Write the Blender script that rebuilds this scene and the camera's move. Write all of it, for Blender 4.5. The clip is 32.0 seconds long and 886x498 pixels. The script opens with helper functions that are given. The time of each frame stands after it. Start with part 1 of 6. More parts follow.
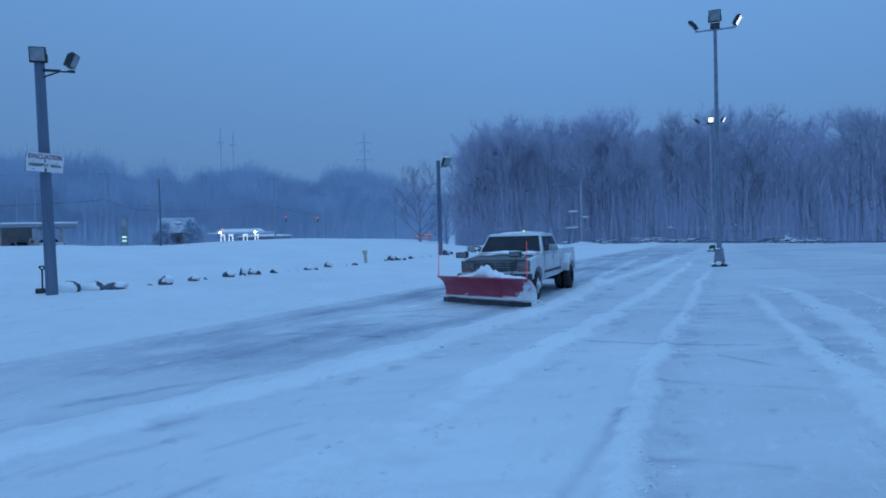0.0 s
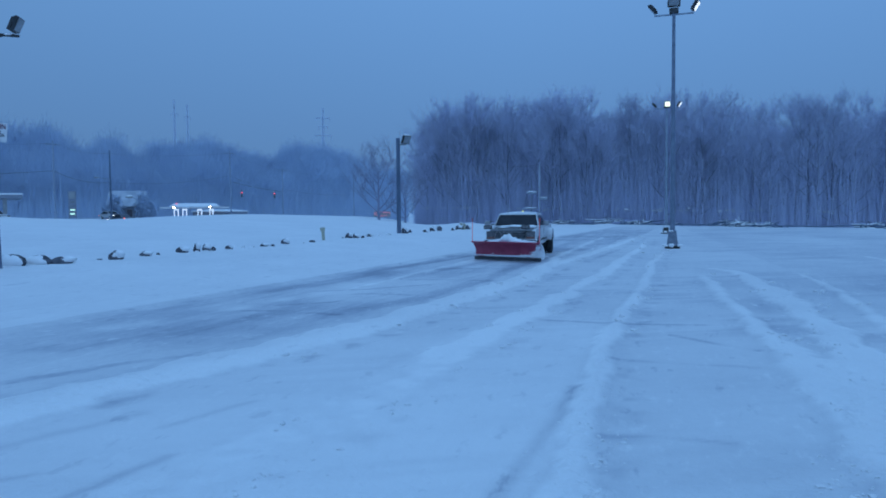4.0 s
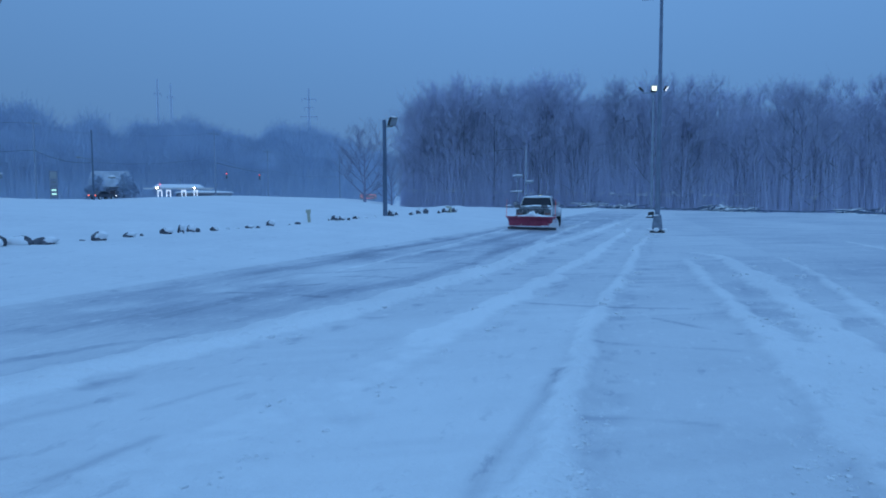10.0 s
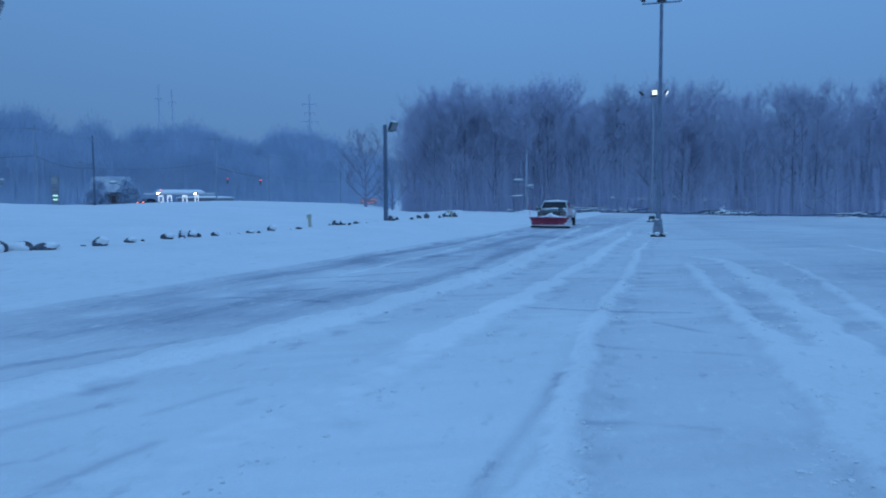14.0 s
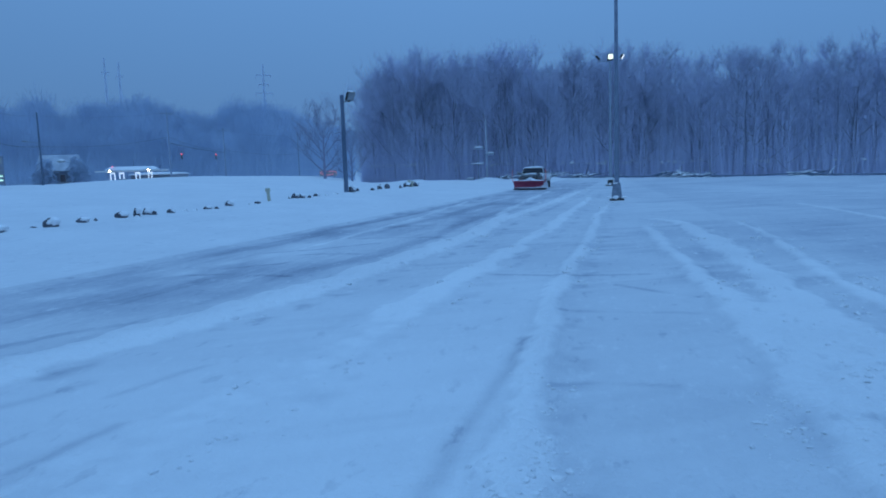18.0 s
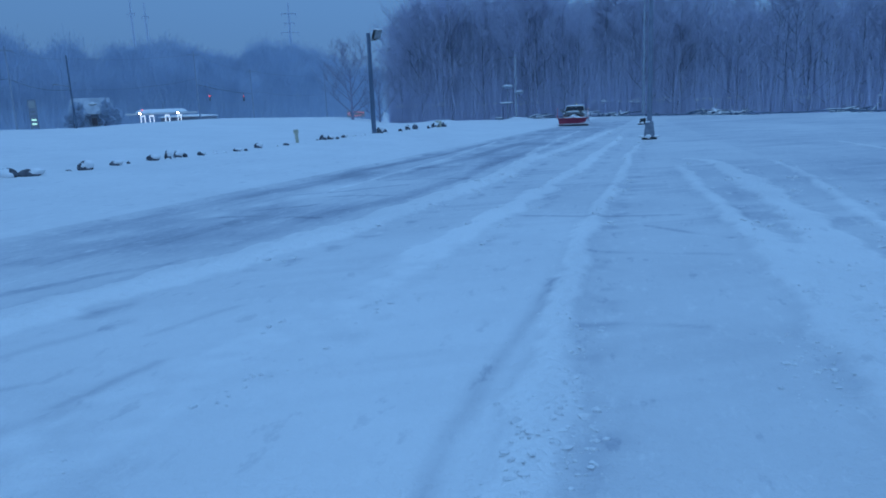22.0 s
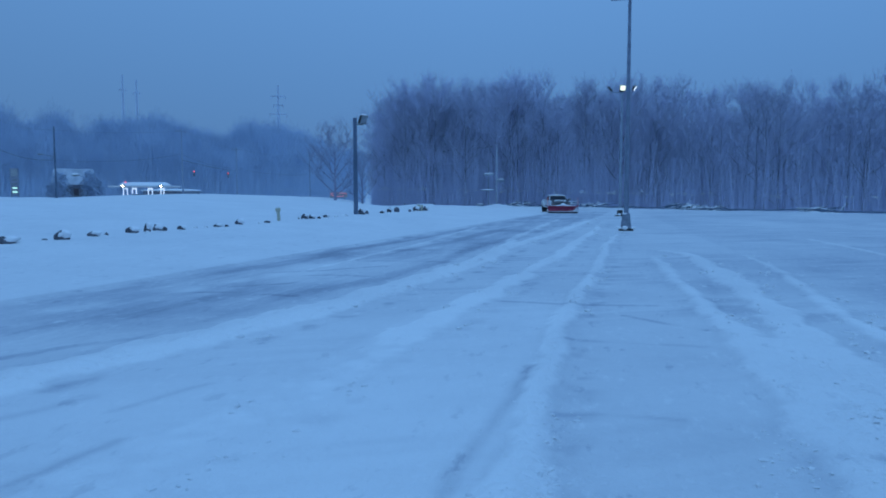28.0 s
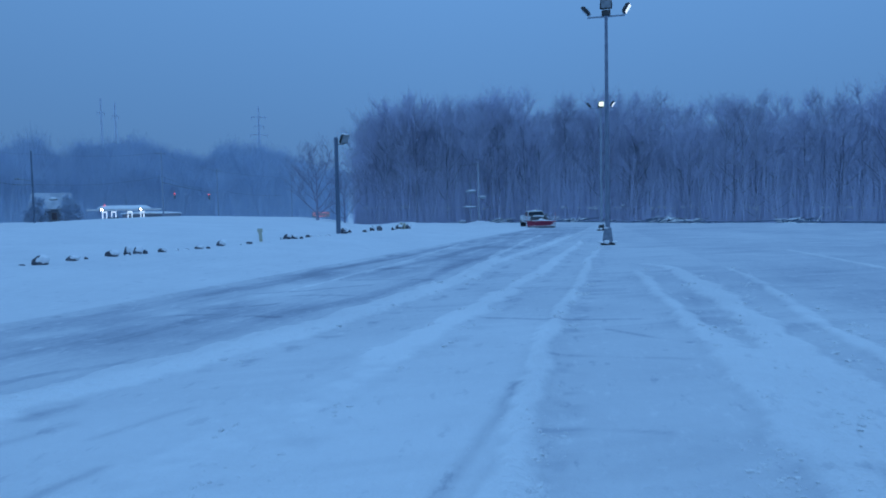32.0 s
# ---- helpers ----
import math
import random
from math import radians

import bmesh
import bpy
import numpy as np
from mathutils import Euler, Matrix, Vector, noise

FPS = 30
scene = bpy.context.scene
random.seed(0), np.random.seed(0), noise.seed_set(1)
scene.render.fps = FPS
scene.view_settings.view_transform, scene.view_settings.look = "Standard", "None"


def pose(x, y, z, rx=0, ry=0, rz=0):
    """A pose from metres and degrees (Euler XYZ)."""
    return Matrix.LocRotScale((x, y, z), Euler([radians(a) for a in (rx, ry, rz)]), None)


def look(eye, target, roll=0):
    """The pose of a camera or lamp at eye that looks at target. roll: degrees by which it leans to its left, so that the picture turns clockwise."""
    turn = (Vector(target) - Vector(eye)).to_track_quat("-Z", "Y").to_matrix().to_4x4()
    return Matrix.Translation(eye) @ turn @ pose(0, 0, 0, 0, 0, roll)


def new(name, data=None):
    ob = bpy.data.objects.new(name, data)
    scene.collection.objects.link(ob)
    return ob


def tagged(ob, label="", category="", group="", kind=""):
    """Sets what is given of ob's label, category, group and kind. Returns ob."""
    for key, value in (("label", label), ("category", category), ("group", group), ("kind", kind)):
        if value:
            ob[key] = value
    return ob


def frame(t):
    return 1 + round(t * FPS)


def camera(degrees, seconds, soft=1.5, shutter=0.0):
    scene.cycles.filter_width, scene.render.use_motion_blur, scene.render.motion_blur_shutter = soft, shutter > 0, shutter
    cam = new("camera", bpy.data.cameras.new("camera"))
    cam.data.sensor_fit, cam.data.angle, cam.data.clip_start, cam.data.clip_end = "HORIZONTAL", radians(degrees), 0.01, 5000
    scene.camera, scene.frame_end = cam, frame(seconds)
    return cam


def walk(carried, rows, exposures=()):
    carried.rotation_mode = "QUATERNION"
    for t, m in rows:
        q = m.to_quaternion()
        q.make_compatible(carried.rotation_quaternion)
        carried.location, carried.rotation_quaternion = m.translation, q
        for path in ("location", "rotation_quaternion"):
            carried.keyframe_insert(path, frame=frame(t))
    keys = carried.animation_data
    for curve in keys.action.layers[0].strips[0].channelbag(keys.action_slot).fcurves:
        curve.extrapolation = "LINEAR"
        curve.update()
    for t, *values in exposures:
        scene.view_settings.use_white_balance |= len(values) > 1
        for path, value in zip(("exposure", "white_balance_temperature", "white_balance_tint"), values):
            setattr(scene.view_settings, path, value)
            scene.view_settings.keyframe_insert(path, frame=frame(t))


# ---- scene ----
cam = camera(65.4, 32.0, soft=1.8, shutter=0.5)
STAND = (0.0, 0.0, 1.65)                  # where the filming person stands
# seconds, degrees of turn to the left, of tilt up and of lean to the right
PATH = [
    (0, 0.00, -1.00, 1.50),
    (0.5, -0.55, -1.41, 1.59),
    (1, -0.98, -1.93, 1.75),
    (1.5, -0.56, -1.86, 1.94),
    (2, -0.63, -2.05, 1.68),
    (2.5, -0.59, -1.98, 1.25),
    (3, -1.11, -3.12, 1.56),
    (3.5, -3.39, -2.71, 0.43),
    (4, -3.41, -2.84, 0.56),
    (4.5, -4.14, -3.06, 0.90),
    (6.5, -4.30, -5.62, 1.98),
    (7, -3.88, -6.96, 2.46),
    (7.5, -4.44, -6.79, 2.26),
    (8, -3.87, -3.83, 1.60),
    (8.5, -3.97, -3.11, 0.69),
    (9, -4.54, -4.07, 0.15),
    (9.5, -4.37, -4.49, 0.39),
    (10, -4.56, -4.27, 0.17),
    (10.5, -4.94, -4.74, 0.59),
    (11, -5.77, -3.94, 1.87),
    (11.5, -2.32, -8.59, 2.93),
    (12, -2.91, -6.87, 0.19),
    (12.5, -4.20, -11.24, 3.33),
    (13, -6.21, -8.67, 2.16),
    (13.5, -1.69, -6.07, 0.64),
    (14, -4.49, -3.89, 0.31),
    (14.5, -5.99, -4.28, 0.88),
    (16.5, -7.45, -5.88, 1.98),
    (17, -8.03, -6.65, 2.35),
    (17.5, -8.09, -6.00, 1.96),
    (18, -7.57, -6.48, 1.89),
    (18.5, -6.40, -6.87, 2.99),
    (19, -3.84, -7.43, 3.11),
    (19.5, -5.02, -7.42, 2.88),
    (20, -5.43, -7.96, 2.83),
    (20.5, -6.09, -8.93, 2.82),
    (21, -6.16, -9.11, 2.99),
    (21.5, -4.59, -10.77, 2.23),
    (22, -4.99, -11.26, 2.44),
    (22.5, -3.36, -10.64, 2.83),
    (23, -1.19, -12.11, 2.76),
    (23.5, -3.77, -11.44, 2.37),
    (24, -4.85, -11.31, 2.45),
    (24.5, -7.23, -7.99, 1.60),
    (25, -8.95, -3.24, -0.50),
    (25.5, -8.66, -3.84, -0.35),
    (27.5, -7.93, -4.48, 0.88),
    (28, -6.96, -4.41, 0.13),
    (28.5, -5.24, -4.83, 1.47),
    (29, -6.23, -5.74, 2.04),
    (29.5, -7.29, -6.12, 1.82),
    (30, -6.80, -5.97, 2.07),
    (30.5, -7.22, -5.17, 1.90),
    (31, -7.62, -4.07, 1.64),
    (31.5, -8.55, -3.12, 1.32),
    (32, -8.36, -2.97, 1.17),
]


def aim(turn, tilt, lean):
    a, b = radians(turn), radians(tilt)
    ahead = Vector((-math.sin(a) * math.cos(b), math.cos(a) * math.cos(b), math.sin(b)))
    return look(STAND, Vector(STAND) + ahead, -lean)


walk(cam, [(t, aim(turn, tilt, lean)) for t, turn, tilt, lean in PATH], exposures=((0, 0.02, 6700, 10.4), (4, -0.04, 6620, 10.2), (9, -0.04, 6580, 9.7), (18, -0.07, 6490, 9.2), (25, -0.10, 6410, 9.0), (32, -0.11, 6340, 8.8)))

# ---- light: a dim blue overcast sky at dusk ----
world = bpy.data.worlds.new("world")
scene.world = world
world.use_nodes = True
wn, wl = world.node_tree.nodes, world.node_tree.links
sky = wn.new("ShaderNodeTexSky")
sky.sky_type, sky.sun_disc, sky.sun_elevation, sky.sun_rotation = "NISHITA", False, radians(3), radians(150)
coord, split = wn.new("ShaderNodeTexCoord"), wn.new("ShaderNodeSeparateXYZ")
cloud = wn.new("ShaderNodeValToRGB")
cloud.color_ramp.elements[0].position, cloud.color_ramp.elements[0].color = 0.0, (0.085, 0.215, 0.475, 1)
cloud.color_ramp.elements[1].position, cloud.color_ramp.elements[1].color = 1.0, (0.295, 0.67, 1.30, 1)
mid_sky = cloud.color_ramp.elements.new(0.30)
mid_sky.color = (0.135, 0.330, 0.695, 1)
veil = wn.new("ShaderNodeMixRGB")
veil.inputs[0].default_value = 0.996
wl.new(coord.outputs["Generated"], split.inputs[0])
wl.new(split.outputs["Z"], cloud.inputs[0])
wl.new(sky.outputs[0], veil.inputs[1])
wl.new(cloud.outputs[0], veil.inputs[2])
side = wn.new("ShaderNodeMapRange")
side.inputs["From Min"].default_value, side.inputs["From Max"].default_value = -0.75, 0.15
side.inputs["To Min"].default_value, side.inputs["To Max"].default_value = 0.86, 1.0
wl.new(split.outputs["X"], side.inputs[0])
dimmed = wn.new("ShaderNodeVectorMath")
dimmed.operation = "SCALE"
wl.new(veil.outputs[0], dimmed.inputs[0])
wl.new(side.outputs[0], dimmed.inputs["Scale"])
wl.new(dimmed.outputs[0], wn["Background"].inputs["Color"])
wn["Background"].inputs["Strength"].default_value = 1.0
sun = new("sun", bpy.data.lights.new("sun", "SUN"))
sun.data.energy, sun.data.angle, sun.data.color = 0.25, radians(60), (0.45, 0.72, 1.0)
sun.matrix_world = look((0, 0, 50), (14, 24, 0))

# ---- the lie of the land ----
EYE = 1.65


def ramp(v, a, b):
    """0 below a, 1 above b, smooth between."""
    k = np.clip((np.asarray(v, float) - a) / (b - a), 0, 1)
    return k * k * (3 - 2 * k)


def lattice(ix, iy, seed):
    h = (ix.astype(np.int64) * 374761393 + iy.astype(np.int64) * 668265263 + seed * 974634777) & 0x7FFFFFFF
    h = ((h ^ (h >> 13)) * 1274126177) & 0x7FFFFFFF
    return ((h ^ (h >> 16)) & 0xFFFF) / 65535.0


def grain(x, y, size, seed=0):
    """Smooth value noise, 0 to 1, with features of the given size in metres."""
    x, y = np.asarray(x, float) / size, np.asarray(y, float) / size
    ix, iy = np.floor(x), np.floor(y)
    fx, fy = x - ix, y - iy
    fx, fy = fx * fx * (3 - 2 * fx), fy * fy * (3 - 2 * fy)
    a, b = lattice(ix, iy, seed), lattice(ix + 1, iy, seed)
    c, d = lattice(ix, iy + 1, seed), lattice(ix + 1, iy + 1, seed)
    return (a + (b - a) * fx) * (1 - fy) + (c + (d - c) * fx) * fy


LANE = radians(24.0)                      # the lot's kerb runs this far to the right of +y


def beside(x, y):
    """Metres to the left of the kerb line of the lot."""
    return -(x + 5.4) * np.cos(LANE) + (y - 10.9) * np.sin(LANE)


def off_line(x, y, line):
    """Signed distance (left positive) from a polyline, and how far along it (0 to 1)."""
    best = np.full(np.shape(x), 1e9)
    side, along = np.zeros(np.shape(x)), np.zeros(np.shape(x))
    n = len(line) - 1
    for i in range(n):
        (ax, ay), (bx, by) = line[i], line[i + 1]
        dx, dy = bx - ax, by - ay
        k = np.clip(((x - ax) * dx + (y - ay) * dy) / (dx * dx + dy * dy), 0, 1)
        ox, oy = x - ax - k * dx, y - ay - k * dy
        d = np.hypot(ox, oy)
        near = d < best
        best = np.where(near, d, best)
        side = np.where(near, np.where(dx * oy - dy * ox > 0, d, -d), side)
        along = np.where(near, (i + k) / n, along)
    return side, along


# windrows that the plough has left: line, height, half width at the start and at the end
WINDROWS = (
    (((-7.0, -0.5), (-4.3, 4.4), (-3.1, 6.7), (-1.8, 8.2), (-0.4, 10.4), (1.5, 14.0), (3.0, 17.1), (4.4, 20.8), (6.9, 26.0), (12.6, 38.2), (16.4, 47.0)), 0.062, 0.56, 0.22),
    (((-2.6, 1.5), (-1.6, 3.9), (-0.7, 5.4), (0.25, 7.4), (2.4, 11.9), (5.1, 17.7), (11.2, 31.7), (15.0, 41.5)), 0.045, 0.50, 0.16),
    (((-0.9, -1.2), (0.1, 1.2), (0.52, 2.7), (0.80, 3.55), (1.32, 5.2), (2.25, 7.75), (3.2, 10.2), (4.75, 13.6), (9.5, 25.2), (11.8, 30.2)), 0.055, 0.22, 0.15),
    (((2.6, 2.2), (2.95, 3.6), (3.5, 4.9), (4.15, 6.6), (5.0, 9.3), (6.25, 13.2), (8.3, 18.8)), 0.040, 0.34, 0.20),
    (((2.3, 1.0), (3.6, 3.6), (4.4, 5.7), (5.3, 7.7), (6.3, 10.2), (7.9, 14.6), (9.1, 18.3), (8.9, 20.4)), 0.045, 0.48, 0.26),
    (((3.9, 2.8), (5.4, 5.8), (6.6, 8.5), (7.9, 11.4), (9.5, 15.0), (10.9, 18.9)), 0.035, 0.22, 0.16),
    (((13.0, 14.0), (13.9, 16.3), (15.0, 19.1), (15.8, 21.6), (16.9, 24.4)), 0.045, 0.22, 0.16),
    (((2.2, 15.2), (2.75, 16.4), (3.85, 19.2), (6.17, 26.6), (9.48, 35.5), (15.0, 49.5)), 0.045, 0.20, 0.24),
    (((-1.4, 14.9), (-0.82, 16.3), (0.28, 18.8), (2.45, 24.6), (4.58, 31.0), (7.44, 39.1)), 0.035, 0.08, 0.22),
)
FAR_EDGE = ((-2.0, 112.0), (14.0, 107.0), (23.0, 103.0), (31.0, 90.0), (38.5, 65.5), (47.0, 44.0), (56.0, 20.0))


def land(x, y):
    """The height of the snow-covered ground, without the finest lumps."""
    x, y = np.asarray(x, float), np.asarray(y, float)
    s = beside(x, y)
    z = 0.41 * ramp(s, 0.3, 6.5) * (1 - ramp(y, 75, 100)) * (1 - 0.7 * ramp(x, 3, 14))
    street = 1.75 * ramp(-x, 36, 50) * (1 - 0.32 * ramp(-x, 49, 57)) * (1 - ramp(np.hypot(x, y), 145, 170)) * ramp(s, 50, 75)   # the street lies higher at its near end, shaped to fit the camera's view over the crest
    hill = np.interp(s, (6.5, 19, 39, 50, 80), (0, 0.80, 1.58, 1.4, -0.41)) * (1 - 0.55 * ramp(-x, 15, 33)) + street
    z = z + hill * (1 - ramp(x, -8.0, 6.0)) * ramp(y, 8, 22)
    z = z + 0.10 * (grain(x, y, 7.0, 3) - 0.5) * ramp(s, 5, 15) * (1 - ramp(y, 120, 160))
    far = np.hypot(x, y)
    z = z + 15.0 * ramp(far, 200, 330) * (1 - ramp(x, -30, 20)) 
    # banks of cleared snow along the far edge of the lot
    d, k = off_line(x, y, FAR_EDGE)
    z = z + (0.0 + 0.12 * grain(x, y, 4.0, 8)) * np.exp(-((d + 0.3) / 1.2) ** 2)
    z = z - 2.6 * ramp(d, 0.4, 9.0) * ramp(x, -2, 14)              # the wood stands lower than the lot, dropped to hide its ground from the camera
    for px, py, h, r in ((43.9, 61.2, 0.55, 1.9), (12.0, 92.0, 0.40, 3.0), (19.5, 95.0, 0.45, 2.0), (8.0, 80.0, 0.40, 3.0), (26.5, 88.0, 0.25, 2.0)):
        z = z + h * np.exp(-((x - px) ** 2 + (y - py) ** 2) / r ** 2) * (0.7 + 0.6 * grain(x, y, 0.9, 5))
    return z


def windrow_relief(x, y):
    """The plough's windrows, flat-topped with ragged crumbling sides, over land()."""
    z = np.zeros(np.shape(x))
    for i, (line, high, wide, narrow) in enumerate(WINDROWS):
        d, k = off_line(x, y, line)
        ends = ramp(k, 0, 0.05) * (1 - ramp(k, 0.9, 1.0))
        half = wide + (narrow - wide) * k
        ragged = 0.22 * (grain(x, y, 0.9, 20 + i) - 0.5) + 0.16 * (grain(x, y, 0.28, 25 + i) - 0.5) + 0.09 * (grain(x, y, 0.11, 28 + i) - 0.5)
        wander = 0.16 * (grain(x, y, 1.7, 30 + i) - 0.5)
        body = 1 - ramp(np.abs(d + wander) - half + ragged * np.clip(half / 0.35, 0.5, 1.2), -0.20, 0.06)
        crest = 0.62 + 0.38 * np.exp(-((d + wander) / half) ** 2)
        if i == 1:             # the second one is trodden flat close by
            ends = ends * (0.25 + 0.75 * ramp(y, 6.0, 10.0))
        z = z + high * body * crest * (0.66 + 0.34 * grain(x, y, 0.6, 40 + i) + 0.24 * grain(x, y, 0.2, 70 + i)) * ends
    return z


# ---- materials ----
def nodes_of(name):
    m = bpy.data.materials.new(name)
    m.use_nodes = True
    return m, m.node_tree.nodes, m.node_tree.links, m.node_tree.nodes["Principled BSDF"]


def surface(name, low, high, rough=0.6, size=0.4, metal=0.0, bump=0.2, stretch=(1, 1, 1), fine=0.02, vary=0.0):
    """Two colours mixed by noise at two scales, with fine relief; size and fine in metres."""
    m, n, l, b = nodes_of(name)
    tc, mp = n.new("ShaderNodeTexCoord"), n.new("ShaderNodeMapping")
    mp.inputs["Scale"].default_value = stretch
    l.new(tc.outputs["Object"], mp.inputs[0])
    big, small = n.new("ShaderNodeTexNoise"), n.new("ShaderNodeTexNoise")
    big.inputs["Scale"].default_value, small.inputs["Scale"].default_value = 1 / size, 1 / fine
    big.inputs["Detail"].default_value, small.inputs["Detail"].default_value = 5, 3
    for t in (big, small):
        l.new(mp.outputs[0], t.inputs["Vector"])
    mixed = n.new("ShaderNodeMath")
    mixed.operation = "MULTIPLY_ADD"
    mixed.inputs[1].default_value, mixed.inputs[2].default_value = 0.35, -0.17
    l.new(small.outputs[0], mixed.inputs[0])
    added = n.new("ShaderNodeMath")
    l.new(mixed.outputs[0], added.inputs[0])
    l.new(big.outputs[0], added.inputs[1])
    r = n.new("ShaderNodeValToRGB")
    r.color_ramp.elements[0].position, r.color_ramp.elements[0].color = 0.33, (*low, 1)
    r.color_ramp.elements[1].position, r.color_ramp.elements[1].color = 0.67, (*high, 1)
    l.new(added.outputs[0], r.inputs[0])
    out = r.outputs[0]
    if vary:
        info, hsv, ma = n.new("ShaderNodeObjectInfo"), n.new("ShaderNodeHueSaturation"), n.new("ShaderNodeMapRange")
        ma.inputs["To Min"].default_value, ma.inputs["To Max"].default_value = 1 - vary, 1 + vary
        l.new(info.outputs["Random"], ma.inputs[0])
        l.new(ma.outputs[0], hsv.inputs["Value"])
        l.new(out, hsv.inputs["Color"])
        out = hsv.outputs[0]
    l.new(out, b.inputs["Base Color"])
    b.inputs["Roughness"].default_value, b.inputs["Metallic"].default_value = rough, metal
    if bump:
        bp = n.new("ShaderNodeBump")
        bp.inputs["Strength"].default_value, bp.inputs["Distance"].default_value = bump, fine
        l.new(added.outputs[0], bp.inputs["Height"])
        l.new(bp.outputs[0], b.inputs["Normal"])
    return m


def glow(name, colour, power):
    m, n, l, b = nodes_of(name)
    b.inputs["Base Color"].default_value = (*colour, 1)
    b.inputs["Emission Color"].default_value, b.inputs["Emission Strength"].default_value = (*colour, 1), power
    b.inputs["Roughness"].default_value = 0.3
    return m


def snow_cover_material():
    """Asphalt under thin packed snow, scraped in streaks along the plough's way, up to fresh snow; 'cover' says how deep."""
    m, n, l, b = nodes_of("snow_over_asphalt")
    tc, at = n.new("ShaderNodeTexCoord"), n.new("ShaderNodeAttribute")
    at.attribute_name = "cover"
    turn, squeeze = n.new("ShaderNodeMapping"), n.new("ShaderNodeMapping")
    turn.inputs["Rotation"].default_value = (0, 0, LANE - radians(3))
    squeeze.inputs["Scale"].default_value = (1, 0.09, 1)
    l.new(tc.outputs["Object"], turn.inputs[0])
    l.new(turn.outputs[0], squeeze.inputs[0])

    def noise_node(scale, detail, vec, rough=0.5):
        t = n.new("ShaderNodeTexNoise")
        t.inputs["Scale"].default_value, t.inputs["Detail"].default_value, t.inputs["Roughness"].default_value = scale, detail, rough
        l.new(vec, t.inputs["Vector"])
        return t.outputs[0]

    def calc(op, a, c, d=None):
        t = n.new("ShaderNodeMath")
        t.operation = op
        for i, v in enumerate((a, c, d)):
            if v is None:
                continue
            if isinstance(v, (int, float)):
                t.inputs[i].default_value = v
            else:
                l.new(v, t.inputs[i])
        return t.outputs[0]

    streak = noise_node(2.2, 6, squeeze.outputs[0], 0.62)
    thin = noise_node(8.5, 5, squeeze.outputs[0], 0.65)
    blotch = noise_node(0.45, 5, tc.outputs["Object"], 0.6)
    crumbs = noise_node(9.0, 4, tc.outputs["Object"], 0.65)
    # thin snow shows the streaks, deep snow hides them
    bare = calc("SUBTRACT", 1.0, at.outputs["Fac"])
    swing = calc("MULTIPLY_ADD", calc("SUBTRACT", streak, 0.5), 0.6, calc("MULTIPLY", calc("SUBTRACT", blotch, 0.5), 0.7))
    swing = calc("MULTIPLY_ADD", calc("SUBTRACT", crumbs, 0.5), 0.25, swing)
    swing = calc("MULTIPLY_ADD", calc("SUBTRACT", thin, 0.5), 0.5, swing)
    smear = n.new("ShaderNodeAttribute")
    smear.attribute_name = "smear"
    swing = calc("MULTIPLY", swing, smear.outputs["Fac"])
    swing = calc("MULTIPLY_ADD", calc("SUBTRACT", crumbs, 0.5), 0.35, calc("MULTIPLY_ADD", calc("SUBTRACT", blotch, 0.5), 0.5, swing))
    depth = calc("MULTIPLY_ADD", swing, calc("MULTIPLY_ADD", bare, 0.75, 0.07), at.outputs["Fac"])
    # crumbs of snow left on the scraped ground
    grit = n.new("ShaderNodeMapping")
    grit.inputs["Scale"].default_value = (1, 0.45, 1)
    l.new(turn.outputs[0], grit.inputs[0])
    fleck = n.new("ShaderNodeMapRange")
    fleck.inputs["From Min"].default_value, fleck.inputs["From Max"].default_value = 0.56, 0.66
    l.new(noise_node(5.5, 7, grit.outputs[0], 0.72), fleck.inputs[0])
    depth = calc("MULTIPLY_ADD", fleck.outputs[0], calc("MULTIPLY", bare, 0.42), depth)
    nick = n.new("ShaderNodeMapRange")
    nick.inputs["From Min"].default_value, nick.inputs["From Max"].default_value = 0.62, 0.70
    l.new(noise_node(3.7, 7, grit.outputs[0], 0.70), nick.inputs[0])
    depth = calc("MULTIPLY_ADD", nick.outputs[0], calc("MULTIPLY_ADD", bare, -0.30, -0.03), depth)
    pit = n.new("ShaderNodeMapRange")
    pit.inputs["From Min"].default_value, pit.inputs["From Max"].default_value = 0.61, 0.67
    l.new(noise_node(4.6, 5, grit.outputs[0], 0.6), pit.inputs[0])
    depth = calc("MULTIPLY_ADD", pit.outputs[0], -0.15, depth)
    r = n.new("ShaderNodeValToRGB")
    e = r.color_ramp.elements
    e[0].position, e[0].color = 0.05, (0.165, 0.19, 0.26, 1)
    e[1].position, e[1].color = 1.0, (0.81, 0.82, 0.83, 1)
    for p, c, red, blue in ((0.30, 0.34, 0.91, 1.20), (0.45, 0.45, 0.94, 1.14), (0.66, 0.62, 0.975, 1.05)):
        k = e.new(p)
        k.color = (c * red, c, c * blue, 1)
    l.new(depth, r.inputs[0])
    l.new(r.outputs[0], b.inputs["Base Color"])
    gl = n.new("ShaderNodeMapRange")
    gl.inputs["From Min"].default_value, gl.inputs["From Max"].default_value = 0.1, 0.8
    gl.inputs["To Min"].default_value, gl.inputs["To Max"].default_value = 0.42, 0.75
    l.new(depth, gl.inputs[0])
    l.new(gl.outputs[0], b.inputs["Roughness"])
    b.inputs["Specular IOR Level"].default_value = 0.25
    rel = calc("MULTIPLY_ADD", noise_node(3.0, 7, tc.outputs["Object"], 0.6), 0.7, calc("MULTIPLY", streak, 0.25))
    rel = calc("MULTIPLY_ADD", noise_node(28.0, 4, tc.outputs["Object"], 0.6), 0.16, rel)
